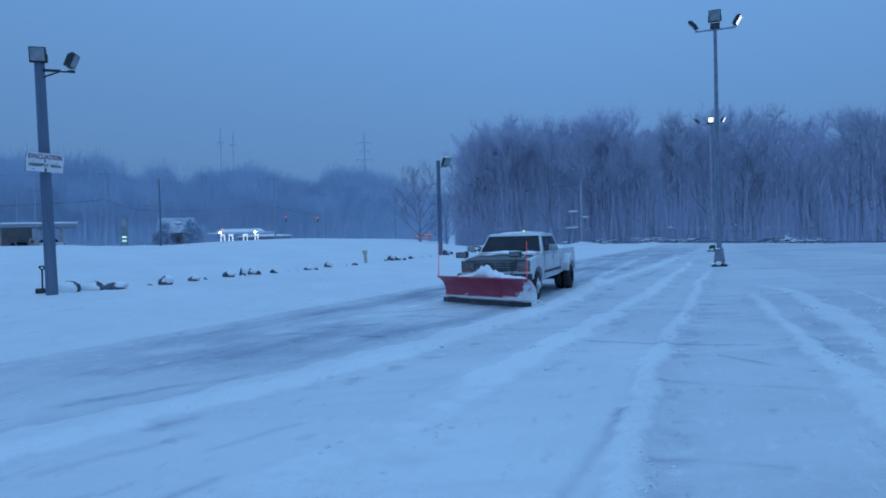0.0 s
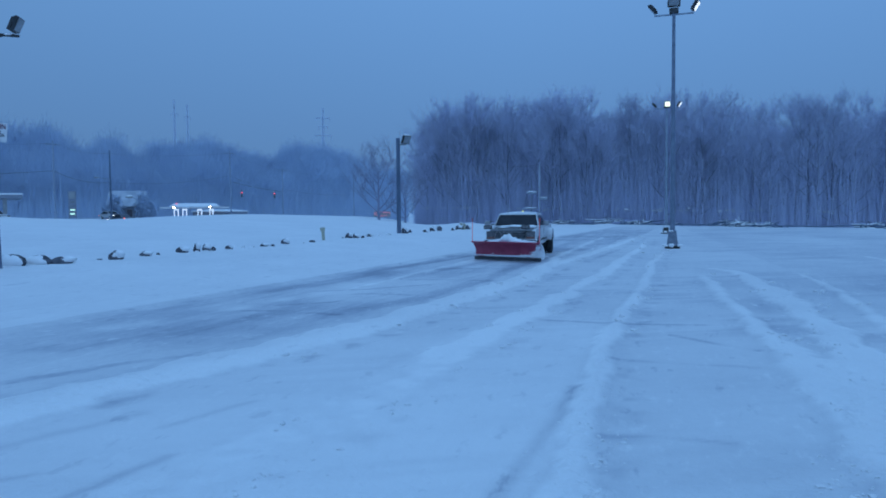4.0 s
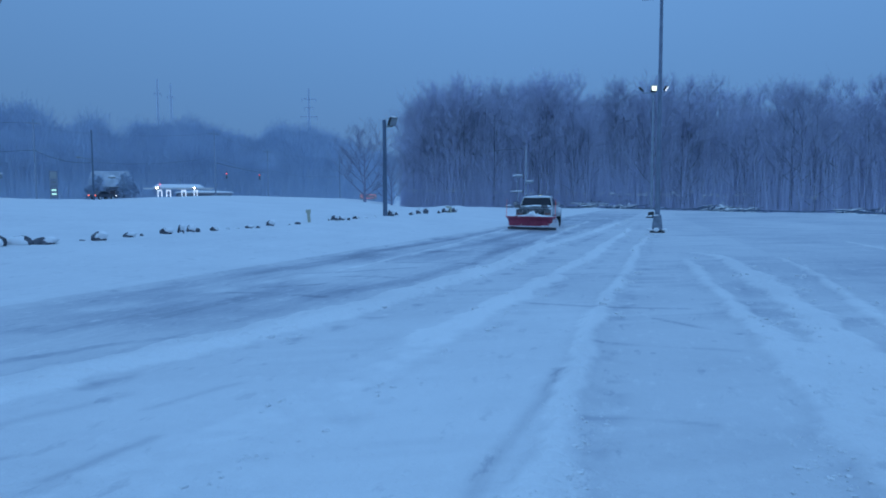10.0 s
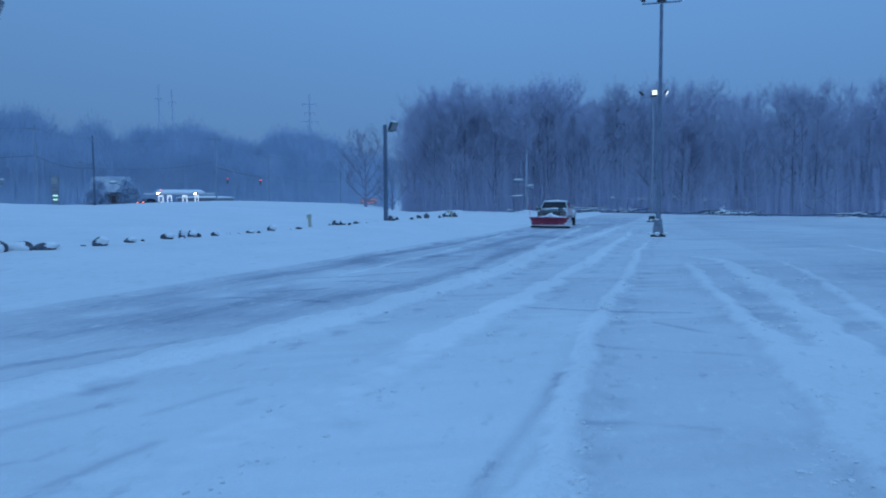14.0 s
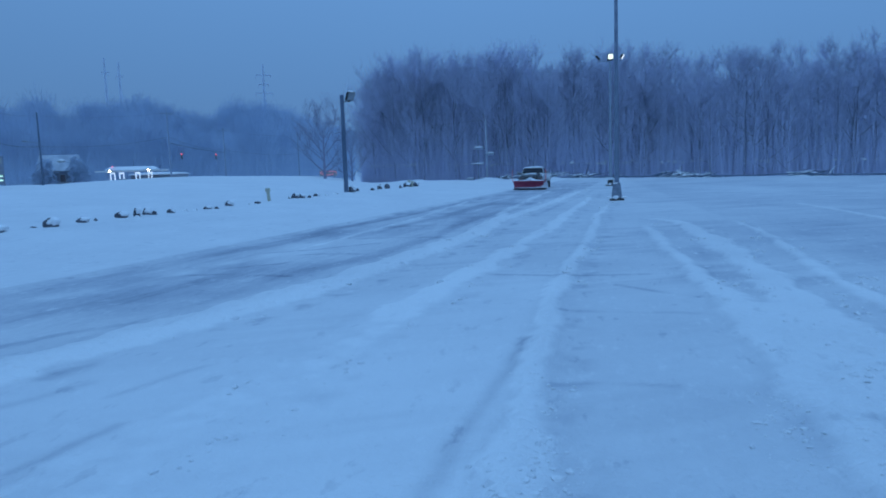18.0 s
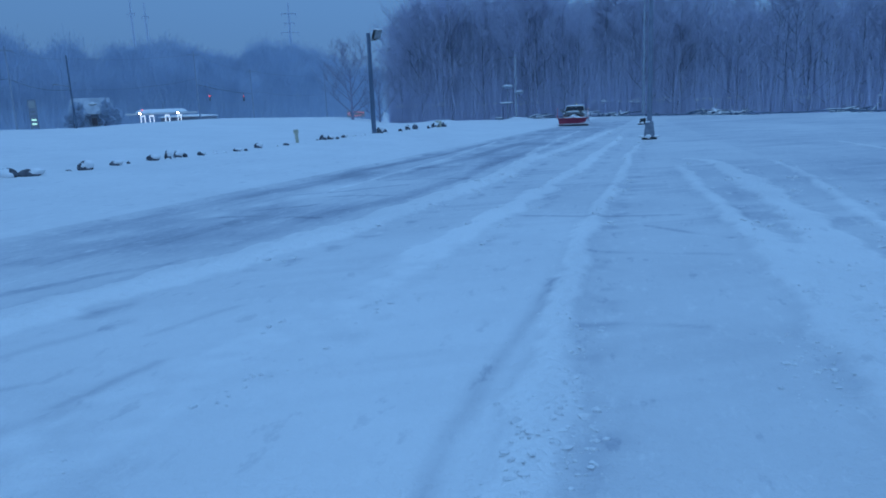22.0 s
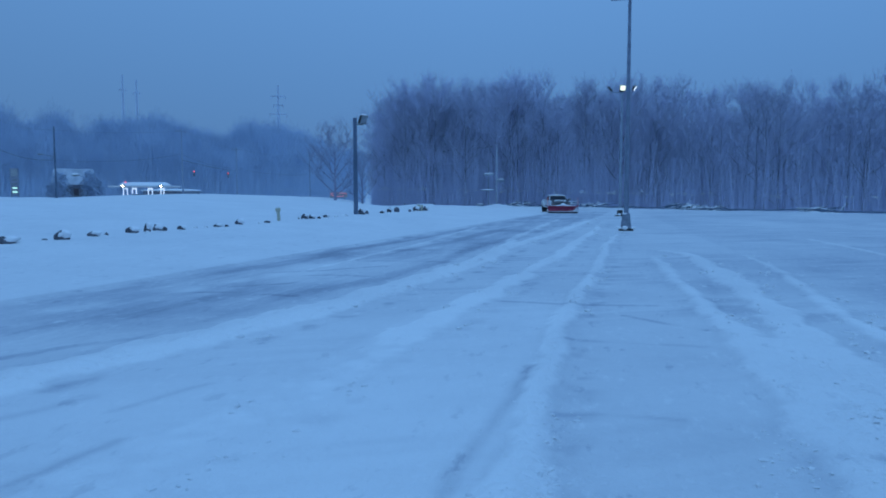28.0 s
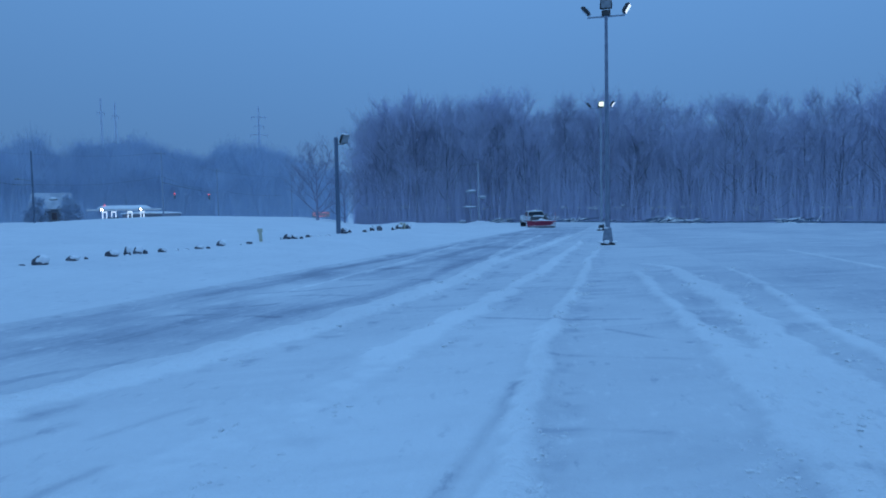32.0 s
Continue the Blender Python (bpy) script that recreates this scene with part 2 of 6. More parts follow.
    rough_at = n.new("ShaderNodeAttribute")
    rough_at.attribute_name = "crumble"
    cells = n.new("ShaderNodeTexVoronoi")
    cells.inputs["Scale"].default_value = 11.0
    l.new(tc.outputs["Object"], cells.inputs["Vector"])
    lumps = calc("MULTIPLY_ADD", cells.outputs["Distance"], -0.9, calc("MULTIPLY", crumbs, 1.1))
    rel = calc("MULTIPLY_ADD", lumps, calc("MULTIPLY", rough_at.outputs["Fac"], 0.4), rel)
    bp = n.new("ShaderNodeBump")
    bp.inputs["Strength"].default_value, bp.inputs["Distance"].default_value = 0.8, 0.12
    l.new(rel, bp.inputs["Height"])
    l.new(bp.outputs[0], b.inputs["Normal"])
    return m


SNOW_GROUND = snow_cover_material()
SNOW = surface("snow", (0.78, 0.80, 0.82), (0.88, 0.88, 0.89), 0.7, 0.3, bump=0.4, fine=0.03)
CLOD_SNOW = surface("crumbled_snow", (0.66, 0.68, 0.70), (0.78, 0.79, 0.80), 0.75, 0.1, bump=0.4, fine=0.015)
# tree and brush colours are lightened and blued to stand for haze
BARK = surface("hazed_bark", (0.15, 0.16, 0.22), (0.22, 0.235, 0.31), 0.9, 0.5, bump=0.4, stretch=(1, 1, 0.25), fine=0.06, vary=0.2)
TWIG = surface("hazed_twigs", (0.44, 0.465, 0.61), (0.51, 0.535, 0.685), 0.95, 0.8, bump=0, fine=0.1, vary=0.15)
DEEP = surface("hazed_thicket", (0.66, 0.69, 0.84), (0.72, 0.75, 0.88), 0.95, 2.0, bump=0, fine=0.3)
HAZE_BARK = surface("hazed_tree_bark", (0.24, 0.25, 0.34), (0.31, 0.32, 0.43), 0.95, 0.6, bump=0, fine=0.1)
BRUSHWOOD = surface("hazed_brushwood", (0.55, 0.58, 0.745), (0.62, 0.65, 0.81), 0.95, 1.5, bump=0, fine=0.2)
# far twigs: haze of distance put into the base colour
FAR_BARK = surface("far_hazed_twigs", (0.405, 0.495, 0.63), (0.465, 0.555, 0.69), 0.95, 3.0, bump=0, fine=0.5)
# wood tone raised and blued, haze included in the colour
WOOD = surface("hazed_weathered_wood", (0.085, 0.12, 0.18), (0.135, 0.18, 0.25), 0.85, 0.2, bump=0.4, stretch=(1, 1, 0.08), fine=0.02)
STEEL = surface("galvanised_steel", (0.22, 0.265, 0.33), (0.33, 0.38, 0.45), 0.55, 0.3, 0.2, bump=0.1)
POLE_STEEL = surface("darker_pole_steel", (0.15, 0.185, 0.25), (0.22, 0.265, 0.34), 0.6, 0.3, 0.2, bump=0.1)
DARK_METAL = surface("dark_metal", (0.03, 0.032, 0.036), (0.06, 0.062, 0.066), 0.5, 0.2, 0.3, bump=0.1)
CONCRETE = surface("concrete", (0.15, 0.18, 0.23), (0.25, 0.29, 0.35), 0.9, 0.2, bump=0.4)
STONE = surface("dark_stone", (0.05, 0.055, 0.07), (0.13, 0.135, 0.16), 0.9, 0.15, bump=0.6, vary=0.3)
LENS = surface("lamp_glass", (0.20, 0.22, 0.24), (0.30, 0.32, 0.34), 0.15, 0.2, bump=0)
LIT = glow("lit_lamp", (0.92, 1.0, 0.74), 1.25)
HALF_LIT = glow("side_lit_lamp", (0.9, 0.97, 1.0), 0.95)

# ---- mesh helpers ----
def part(name, bm, material, parent=None, label="", smooth=False):
    """Links a bmesh as one mesh object, under a thing or part."""
    me = bpy.data.meshes.new(name)
    if smooth:
        for f in bm.faces:
            f.smooth = True
    bm.to_mesh(me)
    bm.free()
    me.materials.append(material)
    ob = new(name, me)
    ob.parent = parent
    if label:
        ob["label"] = label
    return ob


def thing(name, m, label, category, group="", kind=""):
    ob = new(name)
    ob.empty_display_size = 0.2
    ob.matrix_basis = m
    return tagged(ob, label, category, group, kind)


def mesh_from(name, verts, faces, material, smooth=False):
    me = bpy.data.meshes.new(name)
    me.from_pydata(verts, [], faces)
    if smooth:
        me.polygons.foreach_set("use_smooth", [True] * len(me.polygons))
    me.materials.append(material)
    return me


def box(bm, c, s, bevel=0.0, m=None):
    k = bmesh.ops.create_cube(bm, size=1.0, matrix=Matrix.Translation(c) @ (m or Matrix()) @ Matrix.Diagonal((*s, 1)))
    if bevel:
        ed = list({e for v in k["verts"] for e in v.link_edges})
        bmesh.ops.bevel(bm, geom=ed, offset=bevel, segments=2, affect="EDGES", profile=0.6)
    return bm


def rod(bm, a, b, r, r2=None, n=10):
    a, b = Vector(a), Vector(b)
    q = (b - a).to_track_quat("Z", "Y").to_matrix().to_4x4()
    bmesh.ops.create_cone(bm, cap_ends=True, segments=n, radius1=r, radius2=r if r2 is None else r2, depth=(b - a).length,
                          matrix=Matrix.Translation((a + b) / 2) @ q)
    return bm


def prism(bm, pts, x0, x1, taper=None):
    """A side profile of (y, z) points carried across from x0 to x1; taper: (y, z) -> share of the width."""
    f = taper or (lambda y, z: 1.0)
    mid = (x0 + x1) / 2
    a = [bm.verts.new((mid + (x0 - mid) * f(y, z), y, z)) for y, z in pts]
    b = [bm.verts.new((mid + (x1 - mid) * f(y, z), y, z)) for y, z in pts]
    n = len(pts)
    bm.faces.new(a)
    bm.faces.new(b[::-1])
    for i in range(n):
        bm.faces.new((a[i], b[i], b[(i + 1) % n], a[(i + 1) % n]))
    bmesh.ops.recalc_face_normals(bm, faces=bm.faces[:])
    return bm


def soften(bm, w=0.02, angle=30):
    ed = [e for e in bm.edges if len(e.link_faces) == 2 and e.calc_face_angle(0) > radians(angle)]
    bmesh.ops.bevel(bm, geom=ed, offset=w, segments=2, affect="EDGES", profile=0.6, clamp_overlap=True)
    return bm


def lump(bm, c, s, seed, rough=0.35, sub=2, flat=-9.0):
    """An uneven rock or clod: an ico sphere pushed about; flat cuts its foot off that far from its middle."""
    k = bmesh.ops.create_icosphere(bm, subdivisions=sub, radius=1.0)
    for v in k["verts"]:
        d = noise.noise(v.co * 1.3 + Vector((seed * 7.1, seed * 3.3, 0))) * rough + noise.noise(v.co * 3.1 + Vector((0, seed * 5.7, 1))) * rough * 0.4
        v.co = v.co * (1 + d)
        v.co = Vector((v.co.x * s[0], v.co.y * s[1], max(v.co.z * s[2], flat))) + Vector(c)
    return bm


def blank():
    return bmesh.new()


def ground_at(x, y):
    return float(land(np.array([x]), np.array([y]))[0])


def foot(x, y, turn=0.0, sink=0.0):
    return pose(x, y, ground_at(x, y) - sink, 0, 0, turn)

# ---- the ground: one sheet from the camera's feet to the horizon ----
def spaced(stops):
    """Positions whose spacing runs between the given (place, spacing) stops."""
    out, (places, steps) = [stops[0][0]], zip(*stops)
    while out[-1] < stops[-1][0]:
        out.append(out[-1] + float(np.interp(out[-1], places, steps)))
    return np.array(out)


# bands that the plough has scraped in its lane: line, half width, depth
SCRAPES = (
    (((-4.6, 12.2), (-4.07, 13.2), (-3.17, 14.95), (-2.2, 16.73), (-0.98, 19.38), (0.74, 23.61), (2.9, 28.2), (6.0, 35.0), (9.5, 42.0)), 0.32, 0.17),
    (((-5.4, 9.0), (-4.09, 9.06), (-3.31, 9.95), (-2.79, 11.03), (-2.02, 11.9), (-1.0, 13.6)), 0.34, 0.14),
    (((-1.75, 10.6), (-0.95, 11.78), (-0.35, 12.7), (0.33, 13.8), (1.25, 15.6), (2.65, 18.9), (4.6, 23.6), (7.6, 30.0)), 0.26, 0.12),
    (((-4.2, 6.6), (-3.5, 6.6), (-3.1, 7.0), (-2.4, 7.9)), 0.22, 0.13),
    (((-4.3, 7.0), (-3.56, 7.45), (-3.02, 7.95), (-2.2, 8.5)), 0.10, 0.18),
    (((0.6, 19.5), (2.2, 22.6), (4.2, 27.0), (7.2, 33.6), (10.4, 40.0)), 0.42, 0.16),
)
LEFT_OVER = ((-4.4, 10.6), (-4.01, 11.01), (-3.07, 12.16), (-2.53, 13.42), (-1.8, 14.54), (-0.46, 17.76), (1.5, 21.8), (4.0, 27.0))
JOINTS = (
    ((1.42, 4.95), (1.66, 4.95), (1.95, 4.9), (2.35, 4.72)), ((2.38, 7.6), (2.80, 7.4), (3.3, 7.2), (3.75, 7.0)),
    ((-2.81, 12.27), (-2.09, 12.1), (-1.47, 11.81), (-1.06, 11.56)), ((-1.1, 14.54), (-0.62, 14.58), (-0.15, 14.41), (0.54, 13.9)),
    ((2.1, 10.6), (3.3, 10.0), (4.4, 9.8)), ((3.6, 9.0), (4.0, 8.2), (4.2, 7.9)), ((-2.3, 12.9), (-1.3, 13.3), (-0.4, 14.2)),
    ((-1.9, 15.2), (-0.9, 15.4), (0.6, 16.3)), ((0.2, 17.6), (1.3, 17.4), (2.2, 17.0)), ((1.3, 21.0), (2.6, 20.8), (3.4, 20.4)),
)


def cover_of(x, y, relief):
    """How deep the snow lies: 0 bare asphalt, 0.6 packed and scraped, 1 fresh."""
    s = beside(x, y)
    d1, k1 = off_line(x, y, WINDROWS[0][0])
    d2, k2 = off_line(x, y, WINDROWS[1][0])
    d3, k3 = off_line(x, y, WINDROWS[2][0])
    d4, k4 = off_line(x, y, WINDROWS[3][0])
    c = 0.65 + 0.14 * (grain(x, y, 4.0, 50) - 0.5) + 0.10 * (grain(x, y, 1.1, 51) - 0.5)
    # the lane that the plough has just cleared: bands scraped nearly to the asphalt, thin snow left between them
    ragged = d1 + 0.30 * (grain(x, y, 1.1, 65) - 0.5) + 0.22 * (grain(x, y, 0.3, 66) - 0.5)
    in_lane = ramp(ragged, 0.50, 0.66) * (1 - ramp(s + 0.2 * (grain(x, y, 0.8, 67) - 0.5), -0.12, 0.06))
    lane = in_lane * (1 - ramp(y, 60, 75))
    along_lane, over_lane = x * np.sin(LANE) + y * np.cos(LANE), x * np.cos(LANE) - y * np.sin(LANE)
    streaks = grain(over_lane, along_lane * 0.16, 0.30, 53) * 0.6 + grain(over_lane, along_lane * 0.10, 0.11, 54) * 0.4
    patches = grain(x, y, 2.4, 52) * 0.5 + streaks * 0.5
    c = c - lane * (0.03 + 0.09 * ramp(y, 8.0, 13.0)) * np.clip((patches - 0.30) * 3.2, 0.0, 1.3)
    c = c - lane * (0.10 * ramp(y, 17, 24) + 0.06 * ramp(y, 26, 36)) * np.clip(1.3 * streaks, 0.2, 1.1)
    for line, w, deep in SCRAPES:
        d, k = off_line(x, y, line)
        d = d + 0.35 * (grain(x, y, 1.6, 68) - 0.5) + 0.12 * (grain(x, y, 0.35, 69) - 0.5)
        c = c - lane * deep * np.exp(-(d / w) ** 4) * ramp(k, 0, 0.16) * (1 - ramp(k, 0.86, 1.0)) * (0.35 + 1.1 * streaks)
    d, k = off_line(x, y, LEFT_OVER)
    c = c + lane * 0.20 * np.exp(-(d / 0.30) ** 2) * np.clip(grain(x, y, 0.6, 71) * 2.2 - 0.5, 0, 1)
    c = c + 0.12 * in_lane * (1 - ramp(y, 5.5, 11.0))
    right = (1 - ramp(off_line(x, y, WINDROWS[5][0])[0], -0.9, -0.35)) * ramp(y, 6, 11) * (1 - ramp(y, 60, 85))
    c = c - right * (0.05 + 0.06 * (grain(x, y, 2.2, 64) - 0.3))
    # between the windrows the older snow lies thicker near the camera
    between = (1 - ramp(d1, -0.2, 0.2)) * ramp(d3, -0.1, 0.3) * ramp(y, -5, 2)
    # the cover value is cut towards the left, which darkens that side
    c = c + between * (0.19 - 0.06 * ramp(-x, 0.8, 2.6) - 0.16 * ramp(y, 7.0, 12))
    # blown snow lies in thin bars across the way
    bars = grain(x * 0.9 + y * 0.25, (y - 0.18 * x) * 6.0, 1.5, 72) * 0.6 + grain(x + y * 0.2, (y - 0.12 * x) * 9.0, 1.0, 73) * 0.4
    open_way = (1 - ramp(d1, -0.75, -0.5)) * (1 - ramp(relief, 0.004, 0.02)) * ramp(y, 2.5, 5.0) * (1 - ramp(y, 35, 60))
    c = c - 0.13 * open_way * np.clip(bars * 2.4 - 1.15, -0.3, 1.0) * np.clip(2.2 * grain(x, y, 1.9, 75) - 0.45, 0.1, 1.2)
    fill = (1 - ramp(d2 + 0.2 * (grain(x, y, 0.7, 76) - 0.5), 0.32, 0.55)) * ramp(d3, -0.1, 0.3) * (1 - ramp(y, 8.0, 12.5)) * ramp(y, -5, 2)
    c = c + fill * np.maximum(0.84 + 0.08 * (grain(x, y, 0.9, 77) - 0.5) + 0.06 * (grain(x, y, 0.25, 78) - 0.5) - c, 0)
    aisle = (1 - ramp(d3, -0.45, -0.2)) * ramp(d4, 0.2, 0.5) * (1 - ramp(y, 16, 24))
    c = c + (0.035 + 0.06 * (1 - ramp(y, 3.5, 6.0)) * ramp(x, 1.1, 1.6)) * aisle
    # joints of the old asphalt that show through as thin lines
    for line in JOINTS:
        d, k = off_line(x, y, line)
        c = c - 0.36 * np.exp(-((d + 0.05 * (grain(x, y, 0.4, 74) - 0.5)) / (0.030 + 0.0028 * y)) ** 2) * np.clip(grain(x, y, 0.5, 59) * 2 - 0.2, 0.1, 1)
    # windrows whiten with height: deeper snow, plus relief shading put into the colour
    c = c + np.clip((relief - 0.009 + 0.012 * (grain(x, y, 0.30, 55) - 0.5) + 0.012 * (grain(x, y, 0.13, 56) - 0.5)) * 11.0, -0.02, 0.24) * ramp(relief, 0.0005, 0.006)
    # scraped hollows beside the windrows, and the crumbs' small shadows painted as thin cover
    for d, lo, deep in ((d1, -0.66, 0.26), (d2, -0.50, 0.14), (d3, -0.38, 0.16)):
        c = c - deep * np.exp(-((d - lo) / 0.14) ** 2) * np.clip(grain(x, y, 0.22, 57) * 3.0 - 1.5, 0, 1)
    # a tyre's mark, and short scrapes
    for line, w, deep in ((((-0.12, 2.2), (0.24, 3.19), (0.62, 4.13), (1.20, 5.4), (1.65, 6.4)), 0.06, 0.26),
                          (((-2.02, 4.1), (-1.62, 4.78)), 0.06, 0.24), (((-2.6, 4.42), (-2.38, 4.55)), 0.04, 0.22), (((-2.2, 3.78), (-1.9, 4.05)), 0.08, 0.12),
                          (((-1.9, 5.5), (-1.35, 6.2)), 0.05, 0.18), (((-3.0, 5.0), (-2.2, 5.9)), 0.07, 0.16),
                          (((5.2, 9.4), (6.7, 12.7)), 0.22, 0.10), (((7.4, 10.6), (9.0, 14.2)), 0.3, 0.06)):
        d, k = off_line(x, y, line)
        c = c - deep * np.exp(-((d + 0.05 * (grain(x, y, 0.25, 62) - 0.5)) / w) ** 2) * (0.55 + 0.7 * grain(x, y, 0.35, 63))
    verge = ramp(s, -0.2, 0.35)
    far = ramp(off_line(x, y, FAR_EDGE)[0], -1.5, 0.2) * (y > 15)
    c = np.maximum(c, np.maximum(verge * (0.83 + 0.06 * (grain(x, y, 3.0, 58) - 0.5)), far * 0.9))
    c = np.where(y > 118, 0.92, c)
    return np.clip(c, 0.02, 1.0)


def build_ground():
    across = spaced(((-2500, 400), (-400, 60), (-120, 6), (-30, 0.6), (-12, 0.13), (-9, 0.06), (-5, 0.05), (7, 0.05), (11, 0.10), (40, 0.6), (120, 5), (400, 60), (2500, 400)))
    ahead = spaced(((-60, 10), (-6, 1.5), (1, 0.12), (2.5, 0.045), (8, 0.055), (15, 0.10), (30, 0.24), (60, 0.6), (115, 1.0), (160, 4), (340, 9), (600, 80), (3500, 600)))
    nx, ny = len(across), len(ahead)
    # the sheet's rows follow the lane, so that windrows run along them
    yy, xx = np.meshgrid(ahead, across, indexing="ij")
    lean = math.tan(radians(20)) * np.clip(yy, -60, 130)
    xx = xx + lean * np.clip(1 - np.abs(xx) / 900, 0, 1)
    relief = windrow_relief(xx, yy)
    near = 1 - ramp(yy, 40, 75)
    zz = land(xx, yy) + relief
    s = beside(xx, yy)
    zz = zz + near * (0.016 * (grain(xx, yy, 0.33, 60) - 0.5) + 0.010 * (grain(xx, yy, 0.16, 61) - 0.5)) * (0.35 + ramp(s, -0.1, 0.6) + 22 * relief)
    zz = zz + 0.05 * ramp(s, -0.1, 0.25) * (1 - ramp(yy, 70, 90))            # the cut edge of the snow along the kerb
    verts = np.stack([xx, yy, zz], -1).reshape(-1, 3)
    i = np.arange(nx * ny).reshape(ny, nx)
    quads = np.stack([i[:-1, :-1], i[:-1, 1:], i[1:, 1:], i[1:, :-1]], -1).reshape(-1, 4)
    me = bpy.data.meshes.new("ground")
    me.vertices.add(len(verts))
    me.vertices.foreach_set("co", verts.ravel())
    me.loops.add(quads.size)
    me.loops.foreach_set("vertex_index", quads.ravel().astype(np.int32))
    me.polygons.add(len(quads))
    me.polygons.foreach_set("loop_start", np.arange(0, quads.size, 4, dtype=np.int32))
    me.polygons.foreach_set("use_smooth", np.ones(len(quads), dtype=bool))
    me.update(calc_edges=True)
    a = me.attributes.new("cover", "FLOAT", "POINT")
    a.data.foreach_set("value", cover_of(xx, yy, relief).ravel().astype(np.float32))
    d1, k1 = off_line(xx, yy, WINDROWS[0][0])
    a = me.attributes.new("smear", "FLOAT", "POINT")
    a.data.foreach_set("value", (0.28 + 0.72 * ramp(d1, 0.1, 1.0)).ravel().astype(np.float32))
    a = me.attributes.new("crumble", "FLOAT", "POINT")
    a.data.foreach_set("value", np.clip(0.10 + relief * 13 - 0.1 * ramp(s, 0, 1), 0, 1).ravel().astype(np.float32))
    me.materials.append(SNOW_GROUND)
    tagged(new("ground", me), "snow-covered parking lot with ploughed lanes and a low hill", "ground", kind="structure")


build_ground()


def scatter_clods():
    """Crumbs of ploughed snow along the windrows."""
    rng = random.Random(4)
    base = bmesh.new()
    bmesh.ops.create_icosphere(base, subdivisions=1, radius=1.0)
    bv = np.array([v.co[:] for v in base.verts])
    bf = np.array([[v.index for v in f.verts] for f in base.faces])
    base.free()
    verts, faces = [], []
    count = 0
    def drop(x, y, r):
        nonlocal count
        z = ground_at(x, y) + float(windrow_relief(np.array([x]), np.array([y]))[0])
        sc = np.array([r * rng.uniform(0.8, 1.6), r * rng.uniform(0.8, 1.3), r * rng.uniform(0.6, 1.0)])
        verts.append(bv * (1 + np.array([[rng.uniform(-0.45, 0.40)] for _ in bv])) * sc + (x, y, z + r * 0.05))
        faces.append(bf + count)
        count += len(bv)

    # crumbs lie in loose clusters along the sides of the windrows
    for w, (line, high, half, narrow) in enumerate(WINDROWS[:6]):
        for _ in range((46, 40, 62, 40, 34, 30)[w]):
            k = rng.random() ** 1.4 * (len(line) - 1.001)
            i = int(k)
            (ax, ay), (bx, by) = line[i], line[i + 1]
            f = k - i
            ex, ey = bx - ax, by - ay
            ll = math.hypot(ex, ey)
            edge = half + (narrow - half) * k / (len(line) - 1)
            o = rng.gauss(-edge * 1.05, 0.09) if rng.random() < 0.8 else rng.gauss(edge * 0.6, 0.15)
            x, y = ax + ex * f - ey / ll * o, ay + ey * f + ex / ll * o
            far = 1 + 0.065 * max(y, 0)
            for _ in range(rng.choice((1, 1, 2, 4, 7, 10))):
                u, v = rng.gauss(0, 0.16), rng.gauss(0, 0.055)
                r = min(0.022, 0.006 + rng.expovariate(1 / 0.006)) * far
                drop(x + (u * ex - v * ey) / ll, y + (u * ey + v * ex) / ll, r)
    # the broken crust beside the near aisle
    for cx, cy, n in ((2.75, 4.2, 16), (2.6, 3.75, 22), (2.36, 3.3, 18), (1.05, 3.5, 20), (1.28, 4.4, 18), (0.85, 3.0, 16), (1.5, 5.2, 12), (0.31, 6.1, 12), (-1.66, 3.26, 10), (0.49, 2.75, 6), (-0.47, 4.39, 4), (1.9, 6.2, 10)):
        for _ in range(n):
            drop(cx + rng.gauss(0, 0.09), cy + rng.gauss(0, 0.13), min(0.017, 0.004 + rng.expovariate(1 / 0.005)))
    me = mesh_from("snow_clods", np.concatenate(verts).tolist(), np.concatenate(faces).tolist(), CLOD_SNOW)
    tagged(new("snow_clods", me), "crumbs of ploughed snow scattered along the windrows", "snow clods", kind="stuff")


scatter_clods()

# ---- bare winter trees ----
class Twigs:
    """Gathers tapered tubes into plain lists."""

    def __init__(self):
        self.v, self.f = [], []

    def tube(self, pts, radii, n):
        start = len(self.v)
        for i, p in enumerate(pts):
            d = (pts[min(i + 1, len(pts) - 1)] - pts[max(i - 1, 0)]).normalized()
            u = d.orthogonal().normalized()
            w = d.cross(u)
            for k in range(n):
                a = 2 * math.pi * k / n
                self.v.append(p + (u * math.cos(a) + w * math.sin(a)) * radii[i])
        for i in range(len(pts) - 1):
            for k in range(n):
                a, b = start + i * n + k, start + i * n + (k + 1) % n
                self.f.append((a, b, b + n, a + n))

    def mesh(self, name, material):
        return mesh_from(name, [tuple(p) for p in self.v], self.f, material, True)


def slivers(a, d, long, r):
    """Many thin three-sided spikes at once: their feet, directions, lengths and radii, as arrays."""
    n = len(a)
    rng = np.random.default_rng(n)
    d = d / np.linalg.norm(d, axis=1)[:, None]
    side = np.cross(d, rng.normal(size=(n, 3)))
    side /= np.linalg.norm(side, axis=1)[:, None]
    third = np.cross(d, side)
    ring = [a + (side * math.cos(k) + third * math.sin(k)) * r[:, None] for k in (0, 2.09, 4.19)]
    v = np.stack(ring + [a + d * long[:, None]], 1).reshape(-1, 3)
    f = (np.arange(n)[:, None, None] * 4 + np.array([[0, 1, 3], [1, 2, 3], [2, 0, 3]])).reshape(-1, 3)
    return v, f


